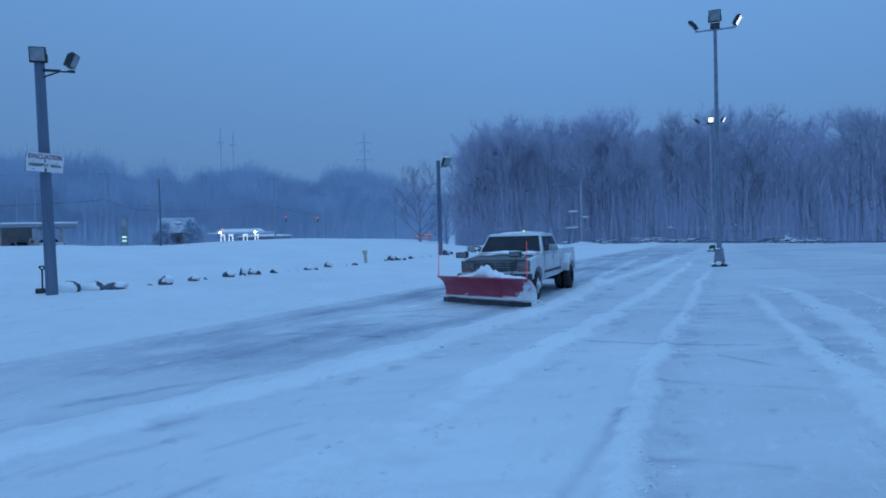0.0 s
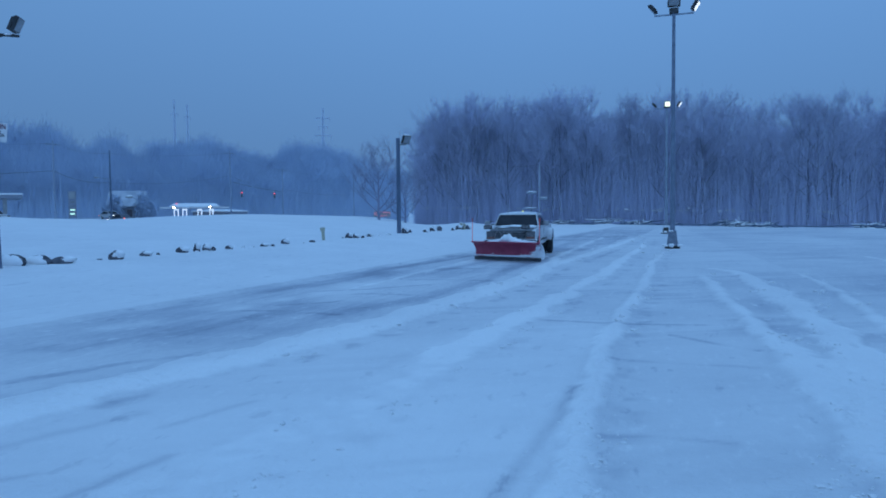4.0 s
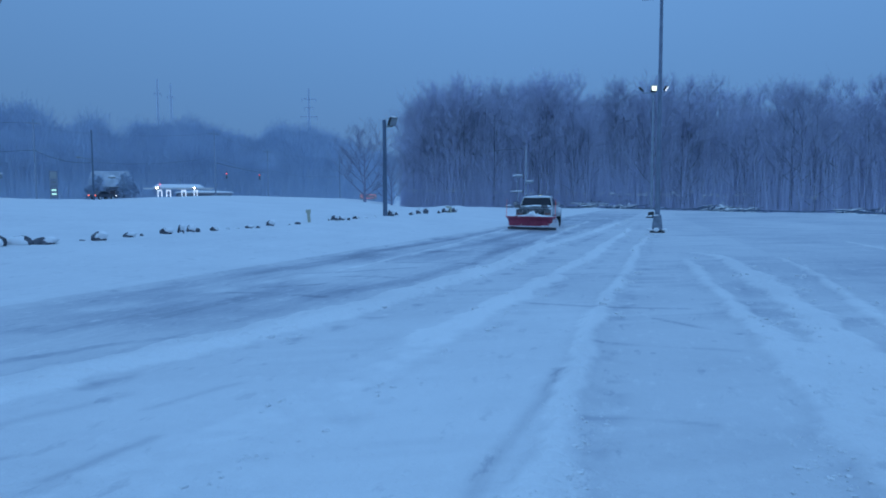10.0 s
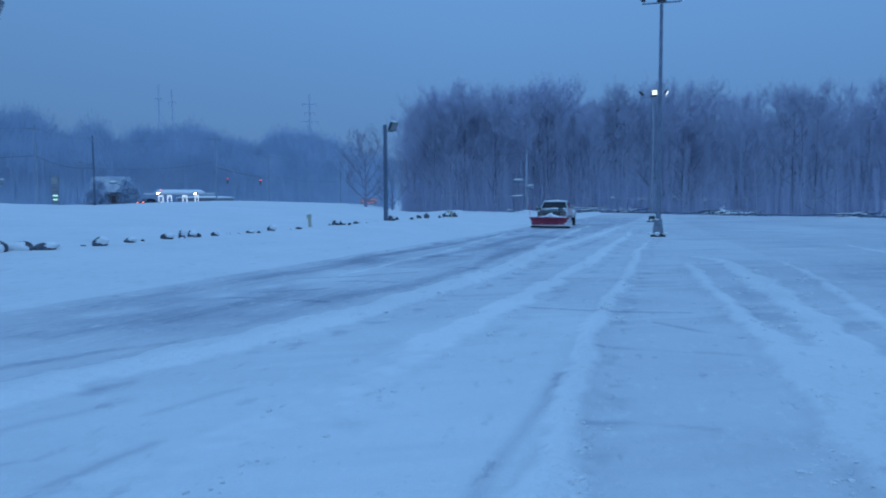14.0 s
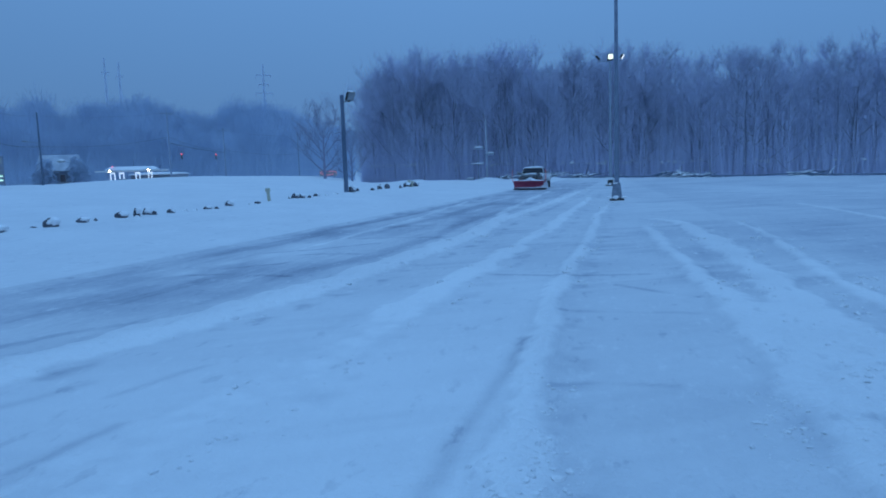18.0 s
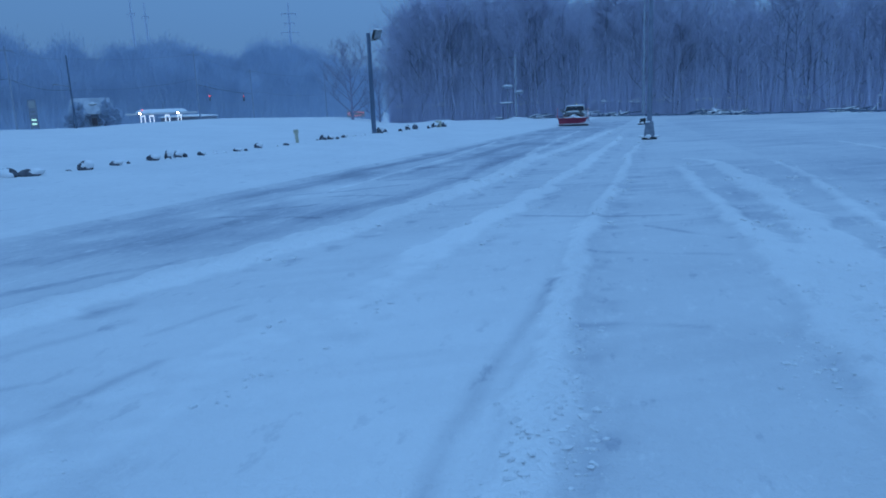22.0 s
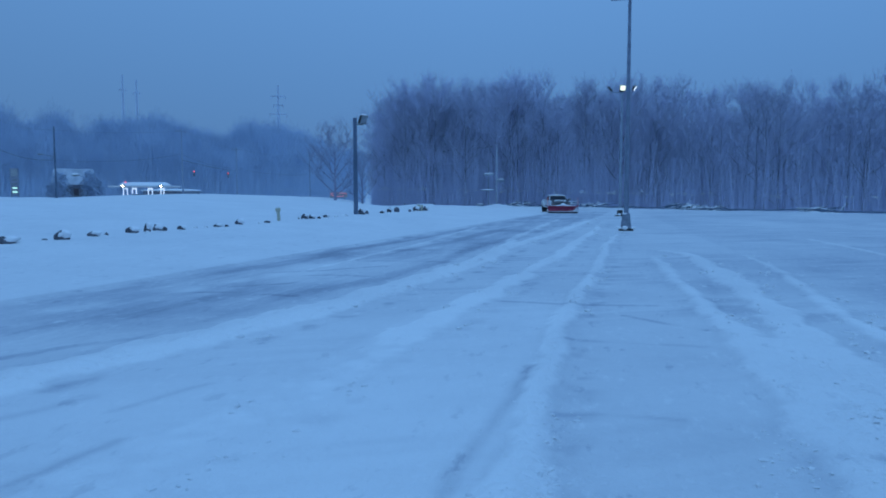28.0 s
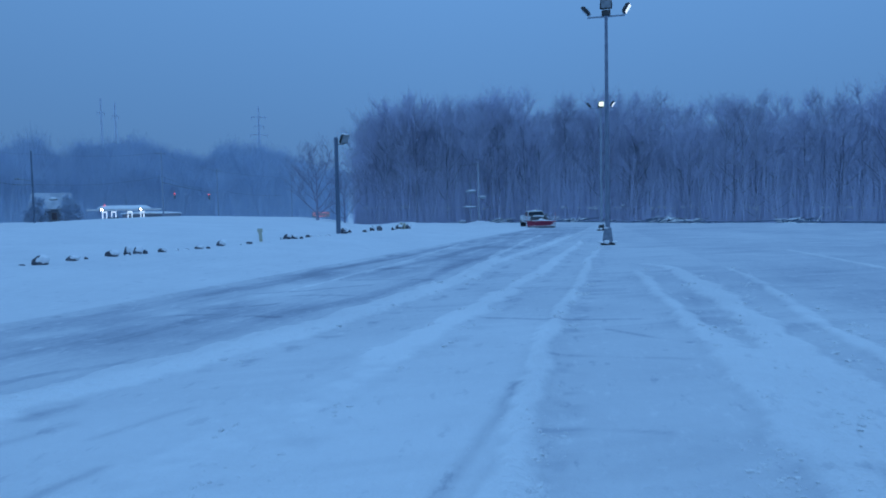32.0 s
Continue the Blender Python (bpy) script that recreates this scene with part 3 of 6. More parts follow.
def grow(rng, out, p, d, length, r, depth, fan, sides, up=0.25, wide=0.75, own=None):
    """One limb with its side limbs, bending upwards."""
    pts, radii = [p], [r]
    steps = (1, 2, 3, 3)[depth]
    for i in range(steps):
        d = (d + Vector((rng.uniform(-1, 1), rng.uniform(-1, 1), rng.uniform(-0.3, 0.8))) * 0.14 + Vector((0, 0, up * 0.2))).normalized()
        p = p + d * length / steps
        pts.append(p)
        radii.append(max(r * (1 - 0.75 * (i + 1) / steps), 0.010))
    (own or out).tube(pts, radii, sides[depth])
    if depth == 0:
        return
    for i in range(fan[depth]):
        k = rng.uniform(0.25, 1.0)
        j = min(int(k * steps), steps - 1)
        q = pts[j].lerp(pts[j + 1], k * steps - j)
        side = Vector((rng.uniform(-1, 1), rng.uniform(-1, 1), rng.uniform(-0.1, 0.5))).normalized()
        nd = (d * 0.8 + side * wide).normalized()
        grow(rng, out, q, nd, length * rng.uniform(0.38, 0.62), max(r * 0.42, 0.014), depth - 1, fan, sides, up, wide)


def tree_meshes(seed, high, clear, limbs, fan, r, spread, depth=2, material=None, wide=0.9, thick=1.0, fine=0):
    """Trunk and crown meshes of one bare tree standing at its own origin."""
    rng = random.Random(seed)
    trunk, crown = Twigs(), Twigs()
    p, pts, radii = Vector((0, 0, -0.5)), [], []
    n = 9
    sway = Vector((rng.uniform(-1, 1), rng.uniform(-1, 1), 0)) * 0.012 * high
    for i in range(n + 1):
        k = i / n
        pts.append(Vector((sway.x * k * k + rng.uniform(-1, 1) * 0.008 * high * k, sway.y * k * k + rng.uniform(-1, 1) * 0.008 * high * k, -0.4 + high * 0.92 * k)))
        radii.append(r * (1.25 if i == 0 else 1) * (1 - 0.9 * k) + 0.012)
    trunk.tube(pts, radii, 8)
    sides = (3, 3, 4, 5)
    for i in range(limbs):
        k = clear + (1 - clear) * ((i + rng.random()) / limbs) ** 0.9
        j = min(int(k * n), n - 1)
        q = pts[j].lerp(pts[j + 1], k * n - j)
        a = i * 2.4 + rng.uniform(-0.5, 0.5)
        kk = (k - clear) / (1 - clear)
        d = Vector((math.cos(a), math.sin(a), rng.uniform(0.35, 0.8) + 0.9 * kk)).normalized()
        ln = high * spread * (0.55 + 0.65 * math.sin(math.pi * min(kk + 0.12, 1.0))) * rng.uniform(0.75, 1.25)
        grow(rng, crown, q, d, ln, r * 0.42 * (1.2 - 0.8 * k) * thick, depth, fan, sides, 0.22, wide, trunk)
    if fine:               # the finest twigs, along all limbs, reaching up and out
        g = np.random.default_rng(seed)
        a = np.array([v[:] for v in crown.v])[g.integers(0, len(crown.v), fine)]
        d = g.normal(size=(fine, 3)) * 0.34 + a * (0.09, 0.09, 0) + (0, 0, 1.0)
        v, f = slivers(a, d, g.uniform(0.5, 1.7, fine), g.uniform(0.012, 0.022, fine))
        start = len(crown.v)
        crown.v.extend(map(Vector, v.tolist()))
        crown.f.extend(map(tuple, (f + start).tolist()))
    return trunk.mesh("trunk", material or BARK), crown.mesh("crown", material or TWIG)


HIGH = (19, 20.5, 18, 21, 17, 19.5, 16)
KINDS = [tree_meshes(10 + i, HIGH[i], (0.20, 0.30, 0.16, 0.34, 0.2, 0.26, 0.14)[i], (15, 13, 16, 13, 15, 14, 15)[i],
                     (0, 7, 7), (0.20, 0.23, 0.17, 0.24, 0.16, 0.19, 0.15)[i], 0.25, thick=0.9, fine=1300) for i in range(7)]


def plant(name, x, y, kind, turn, scale, label, group=""):
    ob = thing(name, foot(x, y, turn), label, "tree", group)
    ob.scale = (scale, scale, scale)
    for me, n in zip(kind, ("trunk", "crown")):
        c = new(n, me)
        c.parent = ob
    return ob


def wood_edge(u):
    """The front of the wood, u from 0 at its left end to 1 far to the right."""
    line = ((2.5, 138.0), (12.0, 124.0), (27.0, 113.0), (42.0, 98.0), (60.0, 84.0), (78.0, 66.0))
    k = u * (len(line) - 1)
    i = min(int(k), len(line) - 2)
    f = k - i
    return line[i][0] + (line[i + 1][0] - line[i][0]) * f, line[i][1] + (line[i + 1][1] - line[i][1]) * f


def wood_height(u):
    return float(np.interp(u, (0, 0.05, 0.11, 0.2, 0.4, 0.55, 0.7, 0.85, 1.0), (14.0, 19.0, 23.5, 24.0, 23.0, 21.0, 19.0, 18.5, 17.5)))


def build_wood():
    rng = random.Random(21)
    for i in range(130):
        u = 0.015 + 0.985 * (i + rng.random()) / 130
        x, y = wood_edge(u)
        back = rng.choice((0, 0.5, 3, 6, 10, 14)) + rng.random() * 4
        k = math.hypot(x, y)
        x, y = x + back * (x / k + 0.1) + rng.uniform(-0.6, 0.6), y + back * y / k
        kind = rng.randrange(7)
        s = wood_height(u) / HIGH[kind] * rng.choice((0.8, 0.88, 0.95, 1.0, 1.03))
        plant("bare_tree", x, y, KINDS[kind], rng.uniform(0, 360), s, "tall bare winter tree at the edge of the wood", "trees of the wood")
    # the depth of the wood, joined
    blocks = [[(np.array([v.co[:] for v in me.vertices]), np.array([p.vertices[:] for p in me.polygons])) for me in
               tree_meshes(60 + i, 18.0, 0.14 + 0.04 * i, 15, (0, 6), 0.16, 0.25, depth=1, thick=1.3)] for i in range(5)]
    verts, faces, count = [], [], 0
    for i in range(400):
        u = rng.random()
        x, y = wood_edge(u)
        back = rng.uniform(6, 70)
        k = math.hypot(x, y)
        x, y = x + back * (x / k + 0.12) + rng.uniform(-1, 1), y + back * y / k
        a, s = rng.uniform(0, 6.3), wood_height(u) / 18.0 * rng.uniform(0.78, 1.0) * (1 + back * 0.003)
        z = ground_at(x, y)
        for bv, bf in blocks[rng.randrange(5)]:
            m = np.array([[math.cos(a), -math.sin(a), 0], [math.sin(a), math.cos(a), 0], [0, 0, 1]]) * s
            verts.append(bv @ m.T + (x, y, z))
            faces.append(bf + count)
            count += len(bv)
    # the pale colour lifts the shaded depth, as haze would
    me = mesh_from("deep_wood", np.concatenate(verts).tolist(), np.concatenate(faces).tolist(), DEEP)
    tagged(new("deep_wood", me), "dense bare wood behind the first trees", "woods", kind="stuff")
    # saplings and brush that close the view between the trunks
    g = np.random.default_rng(22)
    n = 46000
    feet = np.array([(*wood_edge(u), wood_height(u)) for u in g.random(n)])
    k = np.hypot(feet[:, 0], feet[:, 1])
    back = np.where(g.random(n) < 0.45, g.uniform(-2.0, 6.0, n), g.uniform(4.0, 45.0, n))
    x, y = feet[:, 0] + back * (feet[:, 0] / k + 0.1), feet[:, 1] + back * feet[:, 1] / k
    long = feet[:, 2] * np.clip(g.beta(1.4, 2.6, n), 0.06, 0.84)
    v, f = slivers(np.stack([x, y, land(x, y) - 0.3], 1), np.stack([g.normal(0, 0.10, n), g.normal(0, 0.10, n), np.ones(n)], 1), long, 0.010 + 0.0013 * long)
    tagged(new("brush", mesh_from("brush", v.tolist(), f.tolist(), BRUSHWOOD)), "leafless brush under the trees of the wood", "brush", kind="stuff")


build_wood()


def snow_glimpses():
    rng = random.Random(52)
    bm = blank()
    for i in range(230):
        u = rng.choice((0.05, 0.12, 0.16, 0.2, 0.3, 0.36, 0.42, 0.5, 0.55, 0.6, 0.66, 0.75, 0.85, 0.92)) + rng.gauss(0, 0.018)
        x, y = wood_edge(min(max(u, 0.0), 1.0))
        k = math.hypot(x, y)
        back = rng.uniform(-2.4, 1.5)
        x, y = x + back * x / k, y + back * y / k
        # height set by angle from the eye; stands for far snow between trunks
        z = EYE + k * math.tan(radians(0.62 - 0.02 * math.degrees(math.atan2(x, y)) + rng.gauss(0, 0.09)))
        lump(bm, (x, y, z), (rng.uniform(0.08, 0.38), 0.15, rng.uniform(0.03, 0.11)), i, 0.6, 1)
    tagged(part("snow_glimpses", bm, CLOD_SNOW), "floating snow patches in place of far snow seen through the wood", "snow", kind="stuff")


snow_glimpses()


def round_crown(seed, high, wide):
    """A far tree: a trunk and some hundred thin twigs that fill a rounded crown."""
    rng = np.random.default_rng(seed)
    n = 400
    u = rng.normal(size=(n, 3))
    u /= np.linalg.norm(u, axis=1)[:, None]
    u[:, 2] = np.where(u[:, 2] < -0.5, -u[:, 2], u[:, 2])
    inner = u * rng.uniform(0.25, 0.92, (n, 1)) * (high * wide, high * wide, high * 0.40)
    lobes = 1 + 0.22 * np.sin(u[:, :1] * 5 + seed) * np.cos(u[:, 1:2] * 4 + seed * 2)
    a = inner * lobes + (0, 0, high * 0.56)
    d = u * (0.7, 0.7, 0.4) + (0, 0, 0.85) + rng.normal(size=(n, 3)) * 0.25
    d /= np.linalg.norm(d, axis=1)[:, None]
    long, r = rng.uniform(0.08, 0.17, (n, 1)) * high, rng.uniform(0.024, 0.046, (n, 1))
    side = np.cross(d, rng.normal(size=(n, 3)))
    side /= np.linalg.norm(side, axis=1)[:, None]
    third = np.cross(d, side)
    ring = [a + (side * math.cos(k) + third * math.sin(k)) * r for k in (0, 2.09, 4.19)]
    v = np.stack(ring + [a + d * long], 1).reshape(-1, 3)
    f = (np.arange(n)[:, None, None] * 4 + np.array([[0, 1, 3], [1, 2, 3], [2, 0, 3]])).reshape(-1, 3)
    base = len(v)
    trunk = [(math.cos(k) * q, math.sin(k) * q, h) for q, h in ((0.14, -0.5), (0.04, high * 0.85)) for k in (0, 2.09, 4.19)]
    f = np.concatenate([f, base + np.array([[0, 1, 4], [0, 4, 3], [1, 2, 5], [1, 5, 4], [2, 0, 3], [2, 3, 5]])])
    return np.concatenate([v, np.array(trunk)]), f


def build_far_wood():
    """The hillside wood across the street, its twigs coloured pale for distance haze."""
    rng = random.Random(33)
    blocks = []
    for i in range(5):
        blocks.append(round_crown(90 + i, 17 + i * 0.9, 0.26 + 0.03 * (i % 3)))
    verts, faces, count = [], [], 0
    for i in range(640):
        a = radians(-46 + 47 * ((i * 0.6180339) % 1.0))
        d = rng.uniform(210, 335)
        if math.degrees(a) > -6 and rng.random() < 0.45:
            continue
        x, y = d * math.sin(a), d * math.cos(a)
        z, s = ground_at(x, y), 0.70 + 0.50 * float(grain(math.degrees(a) * 4 + d * 0.05, d * 0.1, 5.0, 81)) + rng.uniform(-0.08, 0.10) + 0.20 * float(ramp(-math.degrees(a), 19, 27))
        t = rng.uniform(0, 6.3)
        for bv, bf in (blocks[rng.randrange(5)],):
            m = np.array([[math.cos(t), -math.sin(t), 0], [math.sin(t), math.cos(t), 0], [0, 0, 1]]) * s
            verts.append(bv @ m.T + (x, y, z))
            faces.append(bf + count)
            count += len(bv)
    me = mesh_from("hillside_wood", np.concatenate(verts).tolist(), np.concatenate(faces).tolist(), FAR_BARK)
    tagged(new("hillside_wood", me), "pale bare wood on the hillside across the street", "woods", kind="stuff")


build_far_wood()


def build_far_brush():
    g = np.random.default_rng(44)
    n = 30000
    a, d = np.radians(g.uniform(-46, 0.5, n)), g.uniform(198, 300, n)
    x, y, long = d * np.sin(a), d * np.cos(a), g.uniform(3.0, 13.0, n)
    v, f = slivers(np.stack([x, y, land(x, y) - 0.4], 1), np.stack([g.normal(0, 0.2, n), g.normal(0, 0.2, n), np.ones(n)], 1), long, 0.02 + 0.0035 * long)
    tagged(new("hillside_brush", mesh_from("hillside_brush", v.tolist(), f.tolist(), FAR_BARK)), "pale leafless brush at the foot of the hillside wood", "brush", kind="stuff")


build_far_brush()
# the lone trees' bark is lightened to look hazed
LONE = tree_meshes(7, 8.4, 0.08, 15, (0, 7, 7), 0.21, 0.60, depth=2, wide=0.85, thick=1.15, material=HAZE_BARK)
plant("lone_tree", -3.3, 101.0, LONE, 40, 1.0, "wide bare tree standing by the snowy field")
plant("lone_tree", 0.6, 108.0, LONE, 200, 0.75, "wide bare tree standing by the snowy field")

# ---- lamp poles ----
def floodlight(parent, m, size=0.42, lens=None, snow=False):
    """A boxy floodlight that looks along its own -y; m is its pose on its thing."""
    bm = blank()
    s = size
    pts = ((-0.05, -0.45 * s), (-0.05, 0.5 * s), (0.02, 0.52 * s), (0.12 * s + 0.06, 0.30 * s), (0.12 * s + 0.06, -0.34 * s), (0.02, -0.47 * s))
    prism(bm, pts, -0.5 * s, 0.5 * s)
    soften(bm, 0.02)
    head = part("lamp_head", bm, DARK_METAL, parent)
    head.matrix_basis = m
    bm = blank()
    box(bm, (0, -0.058, 0.02 * s), (0.86 * s, 0.012, 0.84 * s), 0.004)
    part("lens", bm, lens or LENS, head)
    bm = blank()
    for x in (-0.52, 0.52):
        box(bm, (x * s, 0.06, -0.22 * s), (0.02, 0.06, 0.5 * s), 0.004)
    box(bm, (0, 0.06, -0.49 * s), (1.06 * s, 0.07, 0.025), 0.004)
    part("yoke", bm, DARK_METAL, head)
    if snow:
        bm = blank()
        lump(bm, (0, 0.05, 0.52 * s), (0.5 * s, 0.10, 0.05), 3, 0.2)
        part("snow_cap", bm, SNOW, head, smooth=True)
    return head


def arm(parent, a, b, r=0.03, name="arm", material=None):
    return part(name, rod(blank(), a, b, r), material or DARK_METAL, parent, smooth=False)


def wooden_lamp_pole(x, y, high, r, label):
    t = thing("lamp_pole", foot(x, y), label, "lamp pole", "wooden lamp poles")
    part("pole", rod(blank(), (0, 0, -0.4), (0, 0, high), r, r * 0.82, 16), WOOD, t)
    return t


def sign_text(parent, words, size, z, material, wide):
    cu = bpy.data.curves.new("lettering", "FONT")
    cu.body, cu.size, cu.align_x, cu.extrude, cu.offset = words, size, "CENTER", 0.001, 0.004
    tmp = bpy.data.objects.new("tmp", cu)
    scene.collection.objects.link(tmp)
    bpy.context.view_layer.update()
    me = bpy.data.meshes.new_from_object(tmp)
    bpy.data.objects.remove(tmp)
    me.materials.clear()
    me.materials.append(material)
    xs = [v.co.x for v in me.vertices]
    k = wide / (max(xs) - min(xs))
    ob = new("lettering", me)
    ob.parent = parent
    ob.matrix_basis = pose(0, -0.006, z, 90) @ Matrix.Diagonal((k, 1.15, 1, 1))
    return ob


RED_INK = surface("red_ink", (0.11, 0.012, 0.05), (0.15, 0.02, 0.06), 0.6, 0.1, bump=0)
GREEN_INK = surface("grey_ink", (0.05, 0.06, 0.08), (0.08, 0.09, 0.11), 0.6, 0.1, bump=0)
SIGN_WHITE = surface("white_sign_paint", (0.62, 0.62, 0.63), (0.74, 0.74, 0.75), 0.5, 0.2, bump=0.05)
PALE_PAINT = surface("worn_yellow_paint", (0.42, 0.40, 0.30), (0.55, 0.53, 0.42), 0.7, 0.1)


def sign_pole():
    """The near pole: two floodlights, the assembly sign, and a shovel leaning by it."""
    t = wooden_lamp_pole(-9.755, 17.16, 5.92, 0.142, "dark wooden lamp pole with two floodlights and a sign")
    t.matrix_basis = t.matrix_basis @ pose(0, 0, 0, 0, -1.1, 0)      # it leans a little
    floodlight(t, pose(0.06, -0.16, 5.97, 10, 0, 20), 0.37)
    arm(t, (0.10, -0.02, 5.62), (0.92, -0.12, 5.52), 0.035)
    arm(t, (0.10, -0.02, 5.45), (0.55, -0.08, 5.55), 0.02, "brace")
    floodlight(t, pose(0.84, -0.02, 5.81, 24, 0, 98), 0.37)
    part("snow_cap", lump(blank(), (0.70, -0.09, 5.57), (0.16, 0.05, 0.03), 4, 0.3), SNOW, t, smooth=True)
    s = thing("assembly_sign", t.matrix_basis @ pose(0.10, -0.17, 3.32, 0, 5.5, 29), "white sign board with red and dark lettering on a wooden pole", "sign")
    board = part("board", box(blank(), (0, 0, 0), (0.80, 0.008, 0.46), 0.003), SIGN_WHITE, s)
    sign_text(board, "EVACUATION", 0.14, 0.085, RED_INK, 0.72)
    sign_text(board, "&", 0.06, 0.012, GREEN_INK, 0.05)
    sign_text(board, "ASSEMBLY AREA", 0.09, -0.10, GREEN_INK, 0.70)
    for x, z in ((-0.26, 0.02), (0.26, 0.02), (-0.24, -0.17)):
        part("bolt", rod(blank(), (x, 0.0, z), (x, -0.01, z), 0.014), DARK_METAL, board)
    part("tear", soften(prism(blank(), ((-0.008, -0.22), (-0.004, -0.22), (-0.004, -0.14), (-0.008, -0.16)), 0.0, 0.045), 0.001), DARK_METAL, board, "dark tear at the board's foot")
    part("bracket", box(blank(), (0, 0.05, 0), (0.05, 0.09, 0.40), 0.004), DARK_METAL, s)
    part("bracket", box(blank(), (-0.40, 0.01, 0.0), (0.02, 0.02, 0.50), 0.004), DARK_METAL, s)
    v = thing("snow_shovel", foot(-10.14, 17.42, 25, 0.08), "dark snow shovel standing in the snow beside a wooden pole", "shovel")
    part("shaft", rod(blank(), (0, 0, 0.25), (0, 0.05, 0.72), 0.022), DARK_METAL, v)
    bm = blank()
    for a, b in (((-0.07, 0.05, 0.82), (0.07, 0.05, 0.82)), ((-0.07, 0.05, 0.82), (0, 0.05, 0.71)), ((0.07, 0.05, 0.82), (0, 0.05, 0.71))):
        rod(bm, a, b, 0.02)
    part("handle", bm, DARK_METAL, v)
    bm = blank()
    prism(bm, ((-0.10, -0.05), (-0.03, -0.05), (0.05, 0.12), (0.05, 0.26), (0.0, 0.27), (-0.03, 0.12)), -0.16, 0.16)
    part("blade", soften(bm, 0.01), DARK_METAL, v)


sign_pole()


def mid_pole():
    t = wooden_lamp_pole(-0.16, 43.18, 5.95, 0.142, "dark wooden lamp pole with one floodlight by the boulders")
    arm(t, (0.08, 0, 5.55), (0.50, -0.10, 5.55), 0.03)
    floodlight(t, pose(0.52, -0.12, 5.84, 25, 0, 42), 0.56, snow=True)


mid_pole()


def steel_lamp_pole(x, y, high, turn, base, label):
    t = thing("steel_lamp_pole", foot(x, y, turn), label, "lamp pole", "steel lamp poles")
    part("pole", rod(blank(), (0, 0, 0.72), (0, 0, high), 0.115, 0.07, 14), STEEL if base else POLE_STEEL, t)
    bm = blank()
    prism(bm, ((-0.25, -0.1), (0.25, -0.1), (0.25, 0.10), (0.17, 0.80), (-0.17, 0.80), (-0.25, 0.10)), -0.25, 0.25, lambda a, z: 1.0 if z < 0.3 else 0.68)
    part("pedestal", soften(bm, 0.03), base or CONCRETE, t)
    bm = blank()
    box(bm, (0, 0, 0.0), (0.66, 0.66, 0.24), 0.04)
    part("footing", bm, DARK_METAL, t, "dark footing with snow on it")
    for i, (a, b) in enumerate(((-0.30, -0.34), (0.32, -0.30), (-0.05, -0.30), (0.36, 0.1), (-0.36, 0.05))):
        part("snow_clump", lump(blank(), (a, b, 0.14), (0.13, 0.12, 0.10 if i == 2 else 0.05), i, 0.3), SNOW, t, smooth=True)
    part("snow_cap", lump(blank(), (-0.08, -0.20, 0.80), (0.12, 0.07, 0.04), 7, 0.3), SNOW, t, smooth=True)
    part("flange", rod(blank(), (0, 0, 0.79), (0, 0, 0.83), 0.18, 0.18, 16), STEEL, t)
    arm(t, (-0.85, 0, high - 0.06), (0.85, 0, high - 0.06), 0.04, "crossarm", STEEL)
    part("junction_box", box(blank(), (0, 0.02, high + 0.10), (0.40, 0.22, 0.26), 0.02), DARK_METAL, t)
    return t


def light_poles():
    t = steel_lamp_pole(12.45, 31.1, 10.68, -21, None, "tall grey steel lamp pole with three floodlights on a concrete base")
    floodlight(t, pose(0.0, -0.05, 11.22, 12, 0, 0), 0.52)
    floodlight(t, pose(-0.94, 0.0, 10.92, 42, 0, -96), 0.46)
    floodlight(t, pose(0.94, 0.0, 10.92, 32, 0, 80), 0.46, HALF_LIT)
    t = steel_lamp_pole(20.7, 53.0, 9.80, -21, DARK_METAL, "tall grey steel lamp pole with a lit floodlight")
    floodlight(t, pose(0.05, -0.14, 10.05, 15, 0, 8), 0.42, LIT)
    floodlight(t, pose(-0.94, 0.0, 10.02, 42, 0, -96), 0.42)
    floodlight(t, pose(0.94, 0.0, 10.02, 32, 0, 78), 0.42, HALF_LIT)
    for ob in t.children:
        if ob.name.split(".")[0] in ("pedestal", "snow_cap", "footing"):
            ob.scale = (1.15, 1.15, 0.62)


light_poles()


# ---- boulders along the verge ----
def boulder(x, y, wide, high, seed, style):
    rng = random.Random(seed)
    t = thing("boulder", foot(x, y, rng.uniform(-25, 25)), "dark boulder half buried under a cap of snow", "boulder", "boulders along the verge")
    wide, high = wide * 1.05, high * 1.15
    uneven = 0.16 if style < 0.5 else 0.30
    bm = lump(blank(), (0, 0, high * 0.35), (wide * 0.52, wide * 0.42, high * 0.66), seed, uneven, 2)
    part("stone", bm, STONE, t)
    if style < 0.5:        # snow plastered on the face, a dark rim left round it
        bm = lump(blank(), (rng.uniform(-0.05, -0.025) * wide, -0.09 * wide, high * 0.33), (wide * 0.485, wide * 0.42, high * 0.64), seed, uneven, 3)
        part("snow_cap", bm, SNOW, t, "snow blown onto the stone", smooth=True)
    elif style < 0.9:
        bm = lump(blank(), (rng.uniform(0.20, 0.30) * wide, -0.03 * wide, high * 0.66), (wide * 0.40, wide * 0.36, high * 0.40), seed, 0.40, 3)
        part("snow_cap", bm, SNOW, t, "cap of fresh snow", smooth=True)
    if rng.random() < 0.6:
        bm = lump(blank(), (rng.uniform(-0.3, 0.3) * wide, -0.36 * wide, -0.02), (wide * 0.5, wide * 0.3, high * 0.30), seed + 90, 0.3, 2)
        part("snow_drift", bm, SNOW, t, smooth=True)


